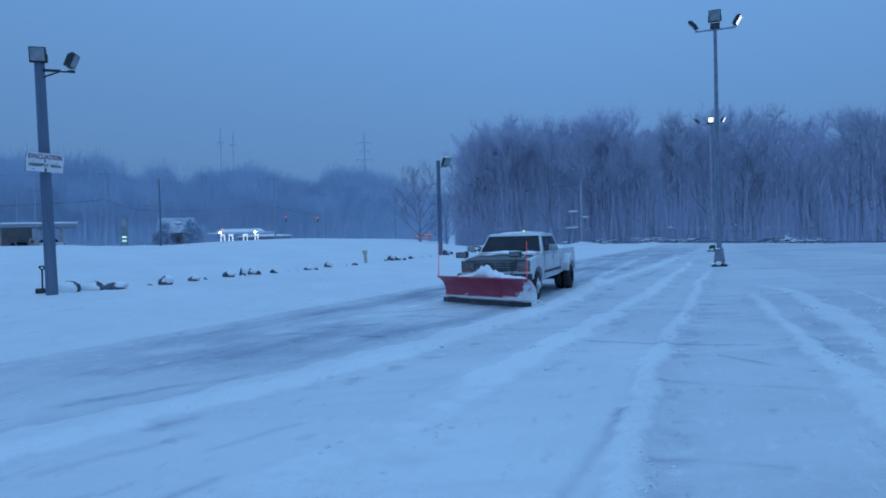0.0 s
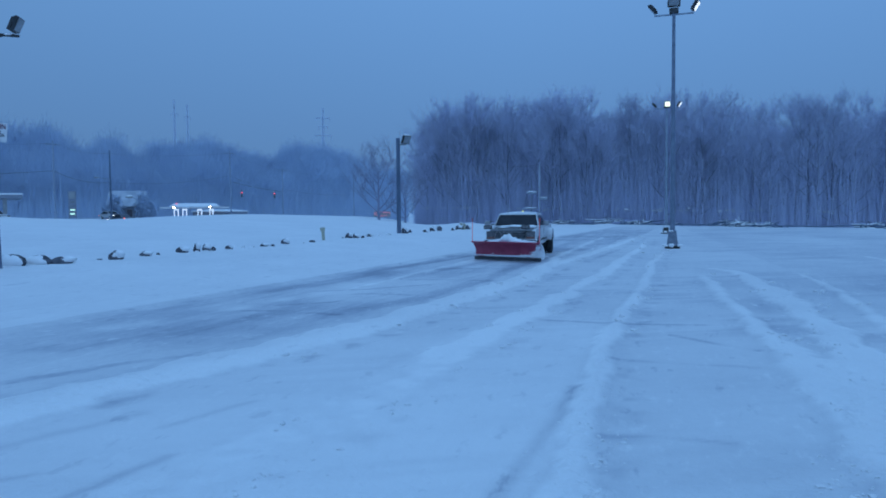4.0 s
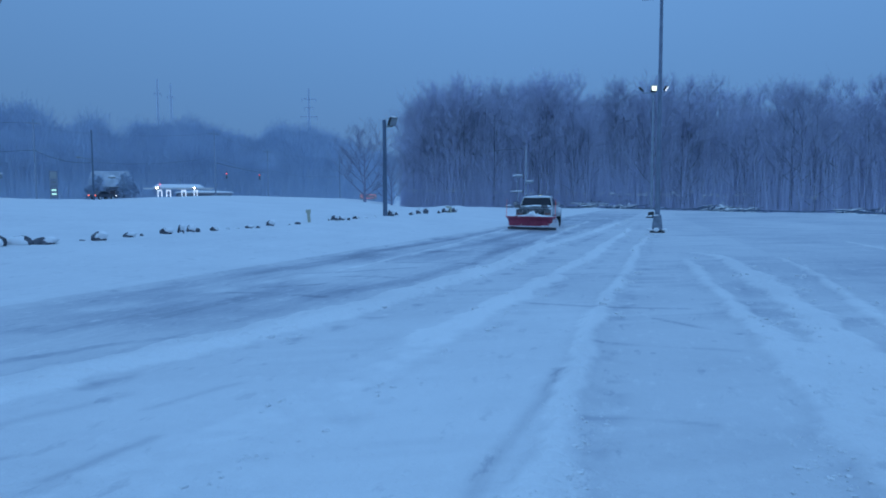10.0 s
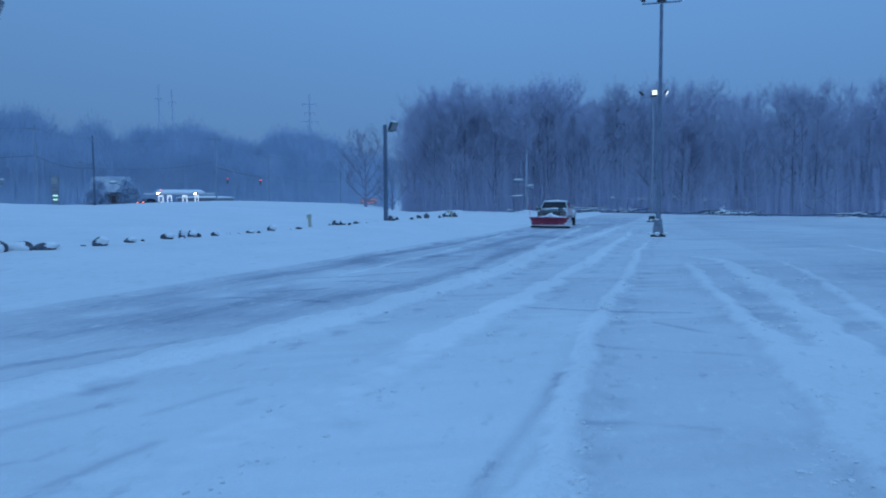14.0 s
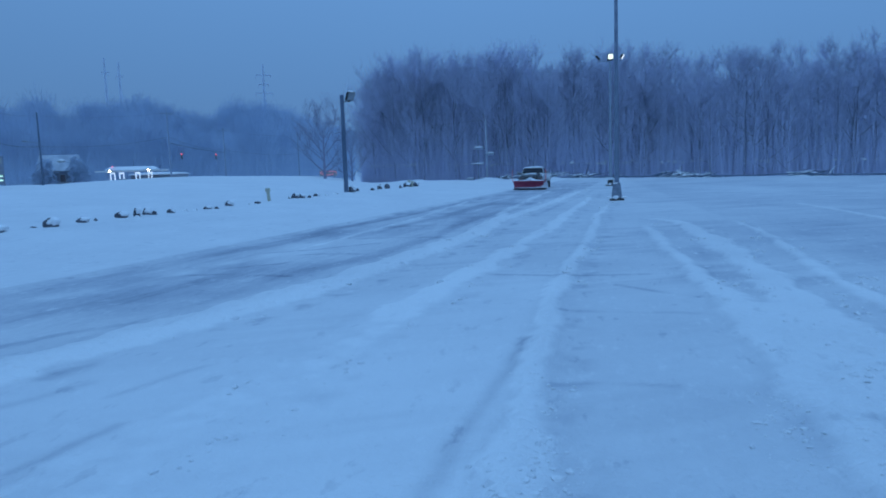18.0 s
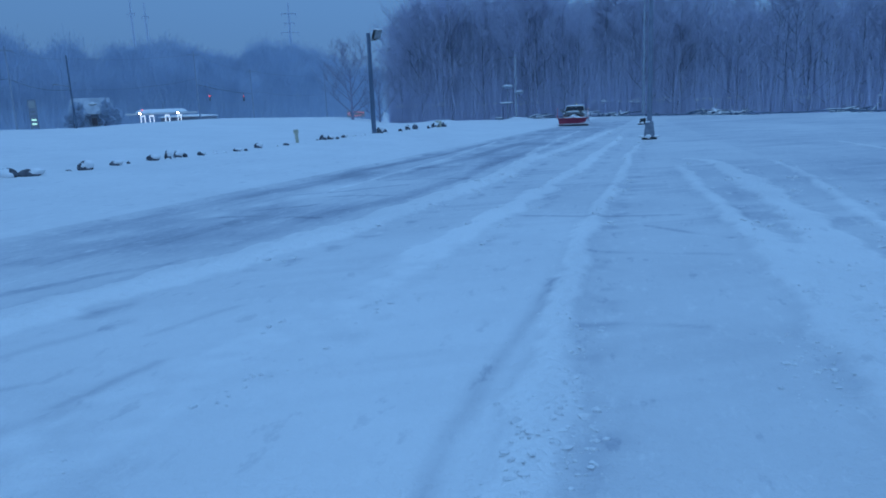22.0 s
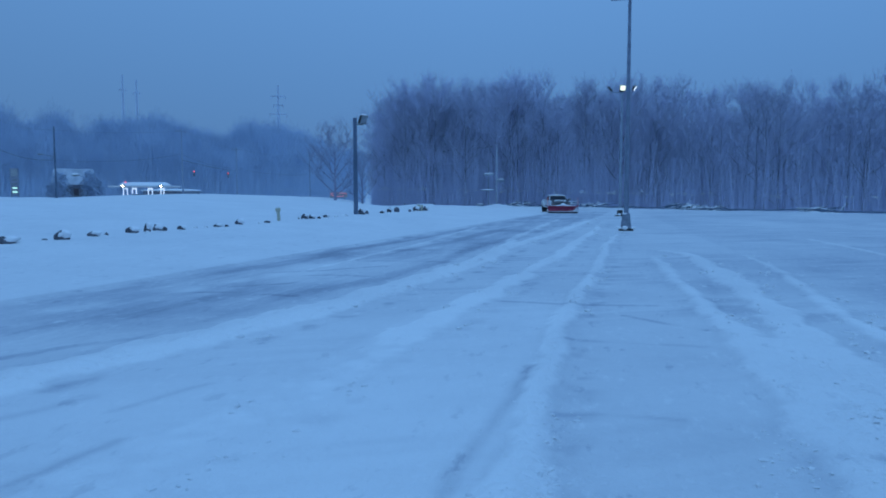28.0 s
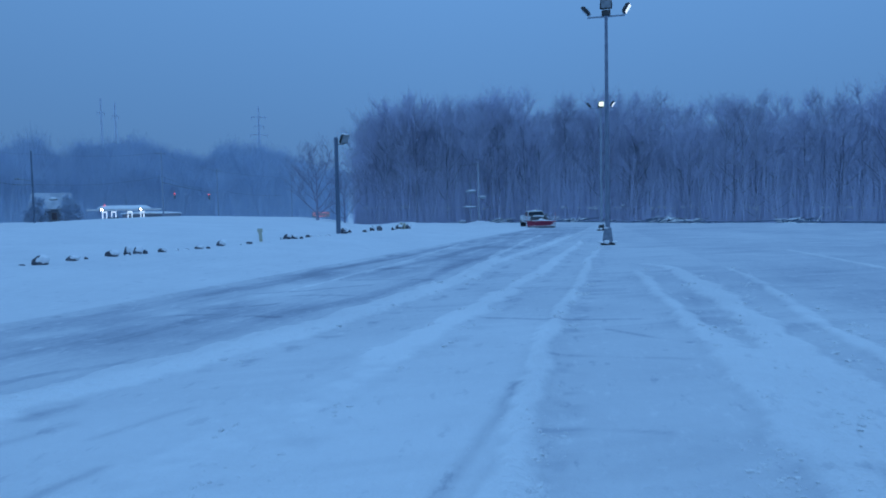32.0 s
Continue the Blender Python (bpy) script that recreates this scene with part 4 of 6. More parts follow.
NEAR_BOULDERS = ((-9.83, 18.01, .64, .30), (-9.49, 18.64, .55, .24), (-9.06, 18.9, .55, .19), (-8.6, 20.16, .22, .07), (-8.22, 20.37, .43, .25), (-7.92, 21.83, .38, .17),
                 (-7.71, 22.32, .12, .10), (-7.34, 23.5, .36, .20), (-7.01, 24.07, .20, .29), (-6.84, 24.6, .30, .25), (-6.62, 24.68, .15, .17), (-6.3, 25.61, .26, .17),
                 (-6.02, 26.5, .16, .11), (-5.76, 26.91, .18, .09), (-5.43, 27.6, .32, .14), (-5.12, 27.76, .16, .12))
FAR_BOULDERS = ((-4.92, 29.47, .34, .24), (-4.26, 30.43, .08, .08), (-4.02, 31.27, .26, .13), (-2.96, 35.21, .12, .12), (-2.71, 35.33, .35, .26), (-2.4, 35.95, .35, .21),
                (-2.03, 36.12, .18, .15), (-1.75, 37.84, .31, .16), (-1.25, 38.66, .19, .13), (-0.8, 40.07, .30, .13), (0.2, 43.33, .43, .35), (0.5, 45.0, .30, .22),
                (1.57, 46.71, .30, .2), (2.15, 48.6, .35, .35), (2.75, 50.3, .40, .35), (3.86, 52.0, .28, .25), (4.5, 54.5, .45, .35), (5.5, 57.5, .5, .35), (5.0, 56.0, .25, .3))
for i, b in enumerate(NEAR_BOULDERS + FAR_BOULDERS):
    boulder(*b, 300 + i, (0.2, 0.3, 0.7, 0.95, 0.8, 0.7, 0.95, 0.7, 0.8, 0.6, 0.95, 0.6)[i % 12])


def marker_post(x, y, high, label, lean=0.0):
    t = thing("marker_post", foot(x, y) @ pose(0, 0, 0, 0, lean, 0), label, "post")
    bm = blank()
    prism(bm, ((-0.06, -0.3), (0.06, -0.3), (0.05, high), (-0.05, high)), -0.07, 0.07)
    part("post", soften(bm, 0.012), PALE_PAINT, t)
    part("bonnet", soften(prism(blank(), ((-0.09, high - 0.14), (0.09, high - 0.14), (0.10, high), (0.0, high + 0.05), (-0.10, high)), -0.11, 0.11), 0.02), PALE_PAINT, t)
    part("snow_cap", lump(blank(), (0, 0, high + 0.05), (0.12, 0.11, 0.045), 5, 0.2), SNOW, t, smooth=True)


marker_post(-3.7, 33.02, 0.62, "pale yellow marker post between snowy boulders", -4)
marker_post(4.75, 55.0, 0.55, "pale marker post near the end of the boulders")
marker_post(5.05, 55.4, 0.50, "pale marker post near the end of the boulders")


# ---- the far edge of the lot: low timber rail, brush piles ----
def low_rail():
    t = thing("low_rail", pose(0, 0, 0), "low dark timber rail along the far edge of the lot", "rail")
    n = 0
    for (ax, ay), (bx, by) in zip(FAR_EDGE[1:], FAR_EDGE[2:]):
        ln = math.hypot(bx - ax, by - ay)
        ox, oy = (by - ay) / ln * -2.0, (bx - ax) / ln * 2.0
        ox, oy = (-oy * 0 + 0.6, 2.4)
        k = max(1, round(ln / 4.0))
        for i in range(k):
            p = Vector((ax + (bx - ax) * i / k + ox, ay + (by - ay) * i / k + oy, 0))
            q = Vector((ax + (bx - ax) * (i + 1) / k + ox, ay + (by - ay) * (i + 1) / k + oy, 0))
            p.z, q.z = ground_at(p.x, p.y) + 0.24, ground_at(q.x, q.y) + 0.24
            part("rail", rod(blank(), p, q, 0.06, 0.06, 8), WOOD, t)
            part("post", rod(blank(), (p.x, p.y, p.z - 0.8), (p.x, p.y, p.z + 0.08), 0.07, 0.06, 8), WOOD, t)


low_rail()


def brush_pile(x, y, wide, high, seed, label="heap of fallen branches dusted with snow"):
    rng = random.Random(seed)
    t = thing("brush_pile", foot(x, y), label, "brush pile", "brush piles")
    tw, sn = Twigs(), Twigs()
    for i in range(46):
        a = rng.uniform(-0.5, 0.5) + (0 if rng.random() < 0.75 else 1.4)
        c = Vector((rng.gauss(0, wide * 0.28), rng.gauss(0, 0.8), rng.uniform(0.05, high * 0.75)))
        d = Vector((math.cos(a), math.sin(a), rng.uniform(-0.1, 0.35))) * rng.uniform(0.5, 1.5)
        r = rng.uniform(0.03, 0.08)
        if i % 4 == 0:
            d = Vector((rng.uniform(-0.7, 0.7), rng.uniform(-0.3, 0.3), rng.uniform(0.5, 1.0))) * rng.uniform(0.5, 1.1)
            r *= 0.6
        tw.tube([c - d, c + d * 0.1, c + d], [r, r * 0.8, r * 0.4], 5)
        if rng.random() < 0.5:
            up = Vector((0, 0, r * 0.75))
            sn.tube([c - d + up, c + d * 0.1 + up, c + d * 0.8 + up], [r * 1.15, r * 1.1, r * 0.6], 5)
    for name, w, m in (("brushwood", tw, WOOD), ("snow_cap", sn, SNOW)):
        c = tagged(new(name, w.mesh(name, m)), kind="stuff")
        c.parent = t


for i, (x, y, w, h) in enumerate(((24.6, 103.5, 4.5, 0.9), (28.4, 96.5, 3.4, 1.25), (32.0, 92.5, 4.2, 1.05), (37.0, 75.0, 2.6, 0.85), (39.2, 73.2, 2.2, 1.1), (34.6, 89.5, 3.6, 0.95), (43.9, 61.4, 2.2, 0.75))):
    brush_pile(x, y, w, h, 70 + i)

# ---- across the street ----
def by_bearing(deg, dist):
    return dist * math.sin(radians(deg)), dist * math.cos(radians(deg))


SNOWY_POLE = surface("snow_plastered_pole", (0.34, 0.38, 0.45), (0.46, 0.50, 0.56), 0.9, 0.4, bump=0.2)
# far poles take a paler wood colour in place of haze
PALE_WOOD = surface("hazed_pole_wood", (0.24, 0.285, 0.37), (0.33, 0.38, 0.47), 0.9, 0.4, bump=0.2)


def utility_pole(deg, dist, top, label, arms=1, material=None):
    x, y = by_bearing(deg, dist)
    g = ground_at(x, y)
    t = thing("utility_pole", pose(x, y, g, 0, 0, -deg), label, "utility pole", "utility poles")
    part("pole", rod(blank(), (0, 0, -0.5), (0, 0, top - g), 0.17, 0.11, 10), material or WOOD, t)
    for i in range(arms):
        part("crossarm", box(blank(), (0, -0.12, top - g - 0.7 - 0.9 * i), (2.2, 0.10, 0.12), 0.01), material or WOOD, t)
        for k in (-0.95, -0.5, 0.5, 0.95):
            part("insulator", rod(blank(), (k, -0.12, top - g - 0.62 - 0.9 * i), (k, -0.12, top - g - 0.42 - 0.9 * i), 0.05, 0.03, 8), STEEL, t)
    return Vector((x, y, top))


POLES = [utility_pole(-40.0, 128, 13.5, "dark wooden utility pole by the street"), utility_pole(-25.86, 132, 14.6, "wooden utility pole by the street, paled for haze", 1, PALE_WOOD),
         utility_pole(-22.2, 120, 12.2, "dark wooden utility pole with a street light", 0), utility_pole(-13.6, 142, 14.7, "wooden utility pole by the street, paled for haze", 1, PALE_WOOD),
         utility_pole(-9.58, 172, 13.3, "wooden utility pole by the street, paled for haze", 1, PALE_WOOD), utility_pole(-3.9, 182, 12.2, "wooden utility pole by the street, paled for haze", 0, PALE_WOOD),
         utility_pole(-30.5, 150, 13.0, "wooden utility pole by the street, paled for haze", 1, PALE_WOOD)]
WPOLE = utility_pole(11.4, 112, 9.6, "pale weathered utility pole in front of the wood", 0, SNOWY_POLE)


def wire(a, b, sag, drop=0.0, r=0.03, label="dark overhead wire between utility poles"):
    tw = Twigs()
    a, b = a - Vector((0, 0, drop)), b - Vector((0, 0, drop))
    pts = [a.lerp(b, k / 20) - Vector((0, 0, sag * 4 * (k / 20) * (1 - k / 20))) for k in range(21)]
    tw.tube(pts, [r] * 21, 4)
    tagged(new("overhead_wire", tw.mesh("overhead_wire", DARK_METAL)), label, "wire", "overhead wires")
    return pts


for i, j in ((0, 1), (1, 2), (2, 3), (3, 4), (4, 5)):
    for k, drop in enumerate((0.5, 5.0)):
        wire(POLES[i], POLES[j], 0.5 + 0.2 * k, drop, 0.012 if k < 1 else (0.03 if j < 3 else 0.015))
ball_wire = wire(POLES[5], WPOLE, 0.5, 0.1, 0.02)


def wire_ball():
    p = ball_wire[16].lerp(ball_wire[17], 0.1)
    t = thing("wire_ball", pose(p.x, p.y, p.z), "small dark ball hung on an overhead wire", "wire marker")
    part("ball", lump(blank(), (0, 0, -0.28), (0.30, 0.30, 0.30), 2, 0.05), DARK_METAL, t, smooth=True)
    part("clamp", box(blank(), (0, 0, 0), (0.12, 0.12, 0.10), 0.01), DARK_METAL, t)


wire_ball()


def street_light():
    p = POLES[2]
    t = thing("street_light", pose(p.x, p.y, 0, 0, 0, 22), "small street light on an arm of a utility pole", "street light")
    z = 1.65 + 120 * math.tan(radians(2.95))
    part("arm", rod(blank(), (0, -0.1, z - 0.2), (-1.7, -0.3, z + 0.1), 0.05), STEEL, t)
    part("lamp_head", box(blank(), (-1.9, -0.3, z + 0.1), (0.7, 0.3, 0.16), 0.05), LENS, t)


street_light()


def boards_on_pole():
    """Two snow-capped boxes on the pale pole and its thin neighbour."""
    x, y = by_bearing(10.72, 111)
    t = thing("thin_post", pose(x, y, ground_at(x, y)), "thin post carrying a snow-capped box", "post")
    h = 1.65 + 111 * math.tan(radians(2.9)) - ground_at(x, y)
    part("pole", rod(blank(), (0, 0, -0.3), (0, 0, h), 0.08, 0.06, 8), STEEL, t)
    z = 1.65 + 111 * math.tan(radians(1.7)) - ground_at(x, y)
    part("box", box(blank(), (0.05, -0.1, z), (1.5, 0.5, 0.30), 0.03), STEEL, t)
    part("snow_cap", lump(blank(), (0.05, -0.1, z + 0.20), (0.82, 0.35, 0.15), 4, 0.3), SNOW, t, smooth=True)
    part("cross_rail", box(blank(), (-0.15, -0.1, z - 2.45), (2.3, 0.12, 0.14), 0.02), STEEL, t)
    part("snow_cap", lump(blank(), (-0.2, -0.1, z - 2.34), (1.05, 0.14, 0.10), 12, 0.4), SNOW, t, smooth=True)
    s = thing("pole_box", pose(WPOLE.x, WPOLE.y, ground_at(WPOLE.x, WPOLE.y)), "snow-capped box hung on a pale utility pole", "box")
    part("box", box(blank(), (0.55, -0.3, z - 0.35), (1.1, 0.45, 0.35), 0.03), STEEL, s)
    part("bracket", box(blank(), (0.0, -0.15, z - 0.35), (0.12, 0.3, 0.12), 0.01), STEEL, s)
    part("snow_cap", lump(blank(), (0.55, -0.3, z - 0.14), (0.62, 0.3, 0.14), 6, 0.2), SNOW, s, smooth=True)
    c = thing("utility_cabinet", foot(WPOLE.x - 3.0, WPOLE.y - 1.5), "pale metal cabinet at the foot of a pole", "cabinet")
    part("body", box(blank(), (0, 0, 0.45), (1.1, 0.7, 1.1), 0.03), STEEL, c)
    part("snow_cap", lump(blank(), (0, 0, 1.02), (0.6, 0.4, 0.12), 8, 0.15), SNOW, c, smooth=True)


boards_on_pole()

WALL_PAINT = surface("pale_wall_paint", (0.30, 0.31, 0.32), (0.42, 0.43, 0.44), 0.8, 0.8, bump=0.1)
DARK_WALL = surface("dark_siding", (0.20, 0.225, 0.28), (0.29, 0.315, 0.37), 0.8, 0.6, bump=0.2, stretch=(1, 1, 4))
STATION_LIGHT = glow("station_floodlight", (1.0, 0.93, 0.72), 14.0)
# pillars and lintels glow by themselves to look lit; no lamp is in them
PILLAR_GLOW = glow("glowing_pillar", (0.75, 0.88, 1.0), 0.72)
GREEN_LIGHT = glow("price_display", (0.6, 1.0, 0.75), 0.8)
RED_SIGNAL = glow("red_signal", (1.0, 0.12, 0.14), 1.6)
RED_NEON = glow("red_neon", (1.0, 0.38, 0.46), 0.16)
# tower steel paled towards the sky's tone for distance haze
PALE_STEEL = surface("hazed_tower_steel", (0.44, 0.50, 0.61), (0.52, 0.58, 0.69), 0.8, 3.0, bump=0)
WINDOW_DARK = surface("dark_window_glass", (0.06, 0.068, 0.085), (0.09, 0.1, 0.12), 0.08, 0.5, bump=0)


def petrol_station():
    """Lit canopy with white pillars, seen over the crest of the hill."""
    x, y = by_bearing(-16.3, 190)
    g = ground_at(x, y)
    t = thing("petrol_station", pose(x, y, g, 0, 0, 16.3), "petrol station with a snowy canopy and lit pillars", "petrol station")
    part("canopy", box(blank(), (0, 0, 4.3), (16.5, 9, 0.35), 0.05), SIGN_WHITE, t)
    part("roof_snow", soften(prism(blank(), ((-4.2, 4.48), (4.2, 4.48), (3.0, 5.35), (-3.0, 5.35)), -6.2, 6.2, lambda a, z: 1.0 if z < 5 else 0.8), 0.3), SNOW, t)
    for k in (-4.9, -4.0, -2.9, -2.0, 0.7, 1.6, 3.6, 4.3):
        part("pillar", box(blank(), (k, -3.2, 1.9), (0.24, 0.4, 3.9), 0.03), PILLAR_GLOW, t)
    for a in (-4.45, -2.45, 1.15, 3.95):
        part("lintel", box(blank(), (a, -3.2, 3.75), (1.1, 0.36, 0.35), 0.03), PILLAR_GLOW, t)
    for k in (-5.0, 3.6):
        lamp = part("canopy_lamp", box(blank(), (k, -4.7, 4.35), (0.9, 0.3, 0.6), 0.08), DARK_METAL, t)
        part("lens", box(blank(), (k, -4.87, 4.35), (0.46, 0.06, 0.34), 0.02), STATION_LIGHT, lamp)
    part("kiosk", box(blank(), (6.5, 9, 1.6), (14, 6, 3.2), 0.05), DARK_WALL, t)
    part("kiosk_roof", lump(blank(), (6.5, 9, 3.3), (7.6, 3.6, 0.6), 9, 0.06, 3, -0.1), SNOW, t, smooth=True)
    part("red_lamp", rod(blank(), (-4.4, -3.5, 5.2), (-4.4, -3.5, 5.5), 0.12), RED_SIGNAL, t)
    part("mast", rod(blank(), (0.4, 0, 4.2), (0.4, 0, 6.9), 0.08), STEEL, t)


def flat_canopy():
    x, y = by_bearing(-31.5, 112)
    g = ground_at(x, y)
    t = thing("service_building", pose(x, y, g, 0, 0, 30), "low building with a wide snow-covered flat canopy", "building")
    z = 1.65 + 112 * math.tan(radians(1.62)) - g
    part("canopy", box(blank(), (0, 0, z - 0.2), (14, 8, 0.5), 0.05), DARK_WALL, t)
    part("roof_snow", box(blank(), (0, 0, z + 0.14), (14.1, 8.1, 0.22), 0.09), SNOW, t)
    # the pale paint brightens this shaded wall, in place of haze
    part("wall", box(blank(), (-3.0, 2.2, z * 0.5 - 0.3), (9.0, 3.5, z - 0.2), 0.04), WALL_PAINT, t)
    for k in (-6.3, -2.2, 2.0, 5.0):
        part("pillar", box(blank(), (k, -3.2, z * 0.5 - 0.4), (0.45, 0.45, z - 0.1), 0.03), WALL_PAINT, t)
    for k in (-3.5, 1.6):
        p = thing("petrol_pump", t.matrix_basis @ pose(k, -2.6, 0), "pale petrol pump under the canopy", "petrol pump", "petrol pumps")
        part("body", box(blank(), (0, 0, 0.9), (0.9, 0.6, 1.9), 0.06), WALL_PAINT, p)
        part("display", box(blank(), (0, -0.31, 1.4), (0.6, 0.02, 0.4), 0.01), WINDOW_DARK, p)


def price_sign():
    x, y = by_bearing(-24.75, 122)
    g = ground_at(x, y)
    t = thing("price_sign", pose(x, y, g, 0, 0, 24.7), "tall roadside price sign with lit rows", "sign")
    z = 1.65 + 122 * math.tan(radians(2.0)) - g
    part("board", box(blank(), (0, 0, z - 2.1), (1.1, 0.35, 4.2), 0.04), DARK_WALL, t)
    part("top_panel", box(blank(), (0, -0.19, z - 0.7), (0.8, 0.04, 1.0), 0.02), WALL_PAINT, t)
    for k in (1.75, 2.35, 2.95, 3.55):
        part("price_row", box(blank(), (0.0, -0.19, z - k), (0.62, 0.04, 0.22), 0.02), GREEN_LIGHT if k > 2.5 else LENS, t)
    for k in (-0.45, 0.45):
        part("leg", box(blank(), (k, 0, (z - 4.2) / 2), (0.16, 0.16, z - 4.1), 0.02), STEEL, t)


# roof snow greyed in its colour to stand for shading and haze
ROOF_SNOW = surface("hazed_roof_snow", (0.36, 0.41, 0.48), (0.58, 0.62, 0.68), 0.8, 1.2, bump=0.3, fine=0.2)


def snowy_house():
    x, y = by_bearing(-21.05, 172)
    g = ground_at(x, y)
    t = thing("house", pose(x, y, g, 0, 0, 21), "dark house with a steep snow-covered roof", "house")
    t.scale = (1.05, 1.05, 1.28)
    part("wall", box(blank(), (0, 0, 1.9), (7.4, 7, 3.9), 0.03), DARK_WALL, t)
    bm = prism(blank(), ((-4.3, 3.4), (4.3, 3.4), (3.5, 4.6), (2.5, 6.1), (-2.5, 6.1), (-3.5, 4.6)), -4.2, 4.2, lambda a, z: 1.0 if z < 4 else (0.95 if z < 5 else 0.84))
    part("roof", soften(bm, 0.08), ROOF_SNOW, t, "snow-covered roof, its tone lowered for haze")
    d = part("dormer", box(blank(), (0.3, -2.5, 4.5), (1.5, 1.6, 1.3), 0.05), WALL_PAINT, t)
    part("pane", box(blank(), (0.3, -3.31, 4.5), (0.8, 0.04, 0.8), 0.02), WINDOW_DARK, d)
    part("dormer_snow", lump(blank(), (0.3, -2.5, 5.15), (0.95, 1.0, 0.28), 3, 0.15, 2), SNOW, d, smooth=True)
    for k in (-2.2, 0.3, 2.4):
        w = part("window", box(blank(), (k, -3.52, 2.2), (1.1, 0.06, 1.4), 0.02), WALL_PAINT, t)
        part("pane", box(blank(), (k, -3.56, 2.2), (0.9, 0.03, 1.2), 0.01), WINDOW_DARK, w)


def traffic_signals():
    for deg, el in ((-12.75, 1.92), (-10.23, 1.82)):
        x, y = by_bearing(deg, 160)
        z = 1.65 + 160 * math.tan(radians(el))
        t = thing("traffic_signal", pose(x, y, z, 0, 0, -deg), "dark traffic signal showing red on a span wire", "traffic signal", "traffic signals")
        part("housing", box(blank(), (0, 0, -0.45), (0.36, 0.3, 1.15), 0.04), DARK_METAL, t)
        part("red_lamp", rod(blank(), (0, -0.15, 0.0), (0, -0.18, 0.0), 0.13, 0.13, 14), RED_SIGNAL, t)
        part("amber_lamp", rod(blank(), (0, -0.15, -0.40), (0, -0.18, -0.40), 0.13, 0.13, 14), LENS, t)
        part("green_lamp", rod(blank(), (0, -0.15, -0.78), (0, -0.18, -0.78), 0.13, 0.13, 14), LENS, t)
        part("hanger", rod(blank(), (0, 0, 0.1), (0, 0, 0.75), 0.03), DARK_METAL, t)
    a, b = by_bearing(-13.6, 142), by_bearing(-9.58, 172)
    wire(Vector((*a, 8.6)), Vector((*b, 7.6)), 0.25, 0, 0.04, "span wire carrying the traffic signals")


def red_sign():
    x, y = by_bearing(-1.6, 122)
    t = thing("neon_sign", foot(x, y), "low red neon sign glowing behind the hill", "sign")
    z = 1.65 + 122 * math.tan(radians(0.10)) - ground_at(x, y)
    ring = Twigs()
    pts = [Vector((1.3 * math.cos(a) + 0.25 * math.sin(2 * a), 0, z + 0.32 * math.sin(a))) for a in [2 * math.pi * k / 24 for k in range(23)]]
    ring.tube(pts, [0.07] * 23, 6)
    c = new("neon_tube", ring.mesh("neon_tube", RED_NEON))
    c.parent = t
    part("panel", box(blank(), (0, 0.2, z), (3.0, 0.12, 1.0), 0.05), WALL_PAINT, t)
    for k in (-1.0, 1.0):
        part("leg", rod(blank(), (k, 0.2, -0.3), (k, 0.2, z), 0.07), STEEL, t)


def transmission_tower(deg, dist, top_el, arms, label):
    x, y = by_bearing(deg, dist)
    g = ground_at(x, y)
    h = 1.65 + dist * math.tan(radians(top_el)) - g
    t = thing("transmission_tower", pose(x, y, g, 0, 0, -deg), label, "transmission tower", "transmission towers")
    part("mast", rod(blank(), (0, 0, -1), (0, 0, h), 0.75, 0.30, 8), PALE_STEEL, t)
    for el, half in arms:
        z = 1.65 + dist * math.tan(radians(el)) - g
        part("crossarm", box(blank(), (0, 0, z), (2 * half, 0.4, 0.4), 0.05), PALE_STEEL, t)
        for k in (-half, half):
            part("insulator", rod(blank(), (k * 0.95, 0, z - 1.6), (k * 0.95, 0, z), 0.14), PALE_STEEL, t)


def shrub(deg, dist, wide, high, seed):
    rng = random.Random(seed)
    x, y = by_bearing(deg, dist)
    t = thing("shrub", pose(x, y, ground_at(x, y)), "bushy shrub beside the snowy house, coloured pale for haze", "shrub", "shrubs by the house")
    tw = Twigs()
    for i in range(420):
        d = Vector((rng.gauss(0, 0.42), rng.gauss(0, 0.42), rng.uniform(0.15, 1.0)))
        p = Vector((d.x * wide * 0.5, d.y * wide * 0.5, high * d.z * (1 - 0.25 * (d.x ** 2 + d.y ** 2))))
        e = Vector((rng.uniform(-1, 1), rng.uniform(-1, 1), rng.uniform(-0.2, 1))).normalized() * 0.55
        tw.tube([p - e, p + e], [0.10, 0.02], 3)
    tw.tube([Vector((0, 0, -0.3)), Vector((0, 0, high * 0.6))], [0.14, 0.06], 6)
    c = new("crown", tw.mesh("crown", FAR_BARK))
    c.parent = t


for spec in ((-21.95, 165, 3.6, 7.0, 1), (-20.05, 165, 3.4, 7.2, 2), (-19.6, 168, 3.0, 6.0, 3), (-22.5, 166, 2.6, 4.6, 4)):
    shrub(*spec)
petrol_station()
flat_canopy()
price_sign()
snowy_house()
traffic_signals()
red_sign()
transmission_tower(-6.27, 350, 8.69, ((7.88, 3.6), (7.2, 2.4), (6.5, 4.2)), "pale steel transmission tower above the hillside wood")
transmission_tower(-17.6, 380, 8.93, ((7.9, 1.6),), "pale slender transmission tower above the hillside wood")
transmission_tower(-16.66, 380, 8.64, ((7.7, 1.6),), "pale slender transmission tower above the hillside wood")

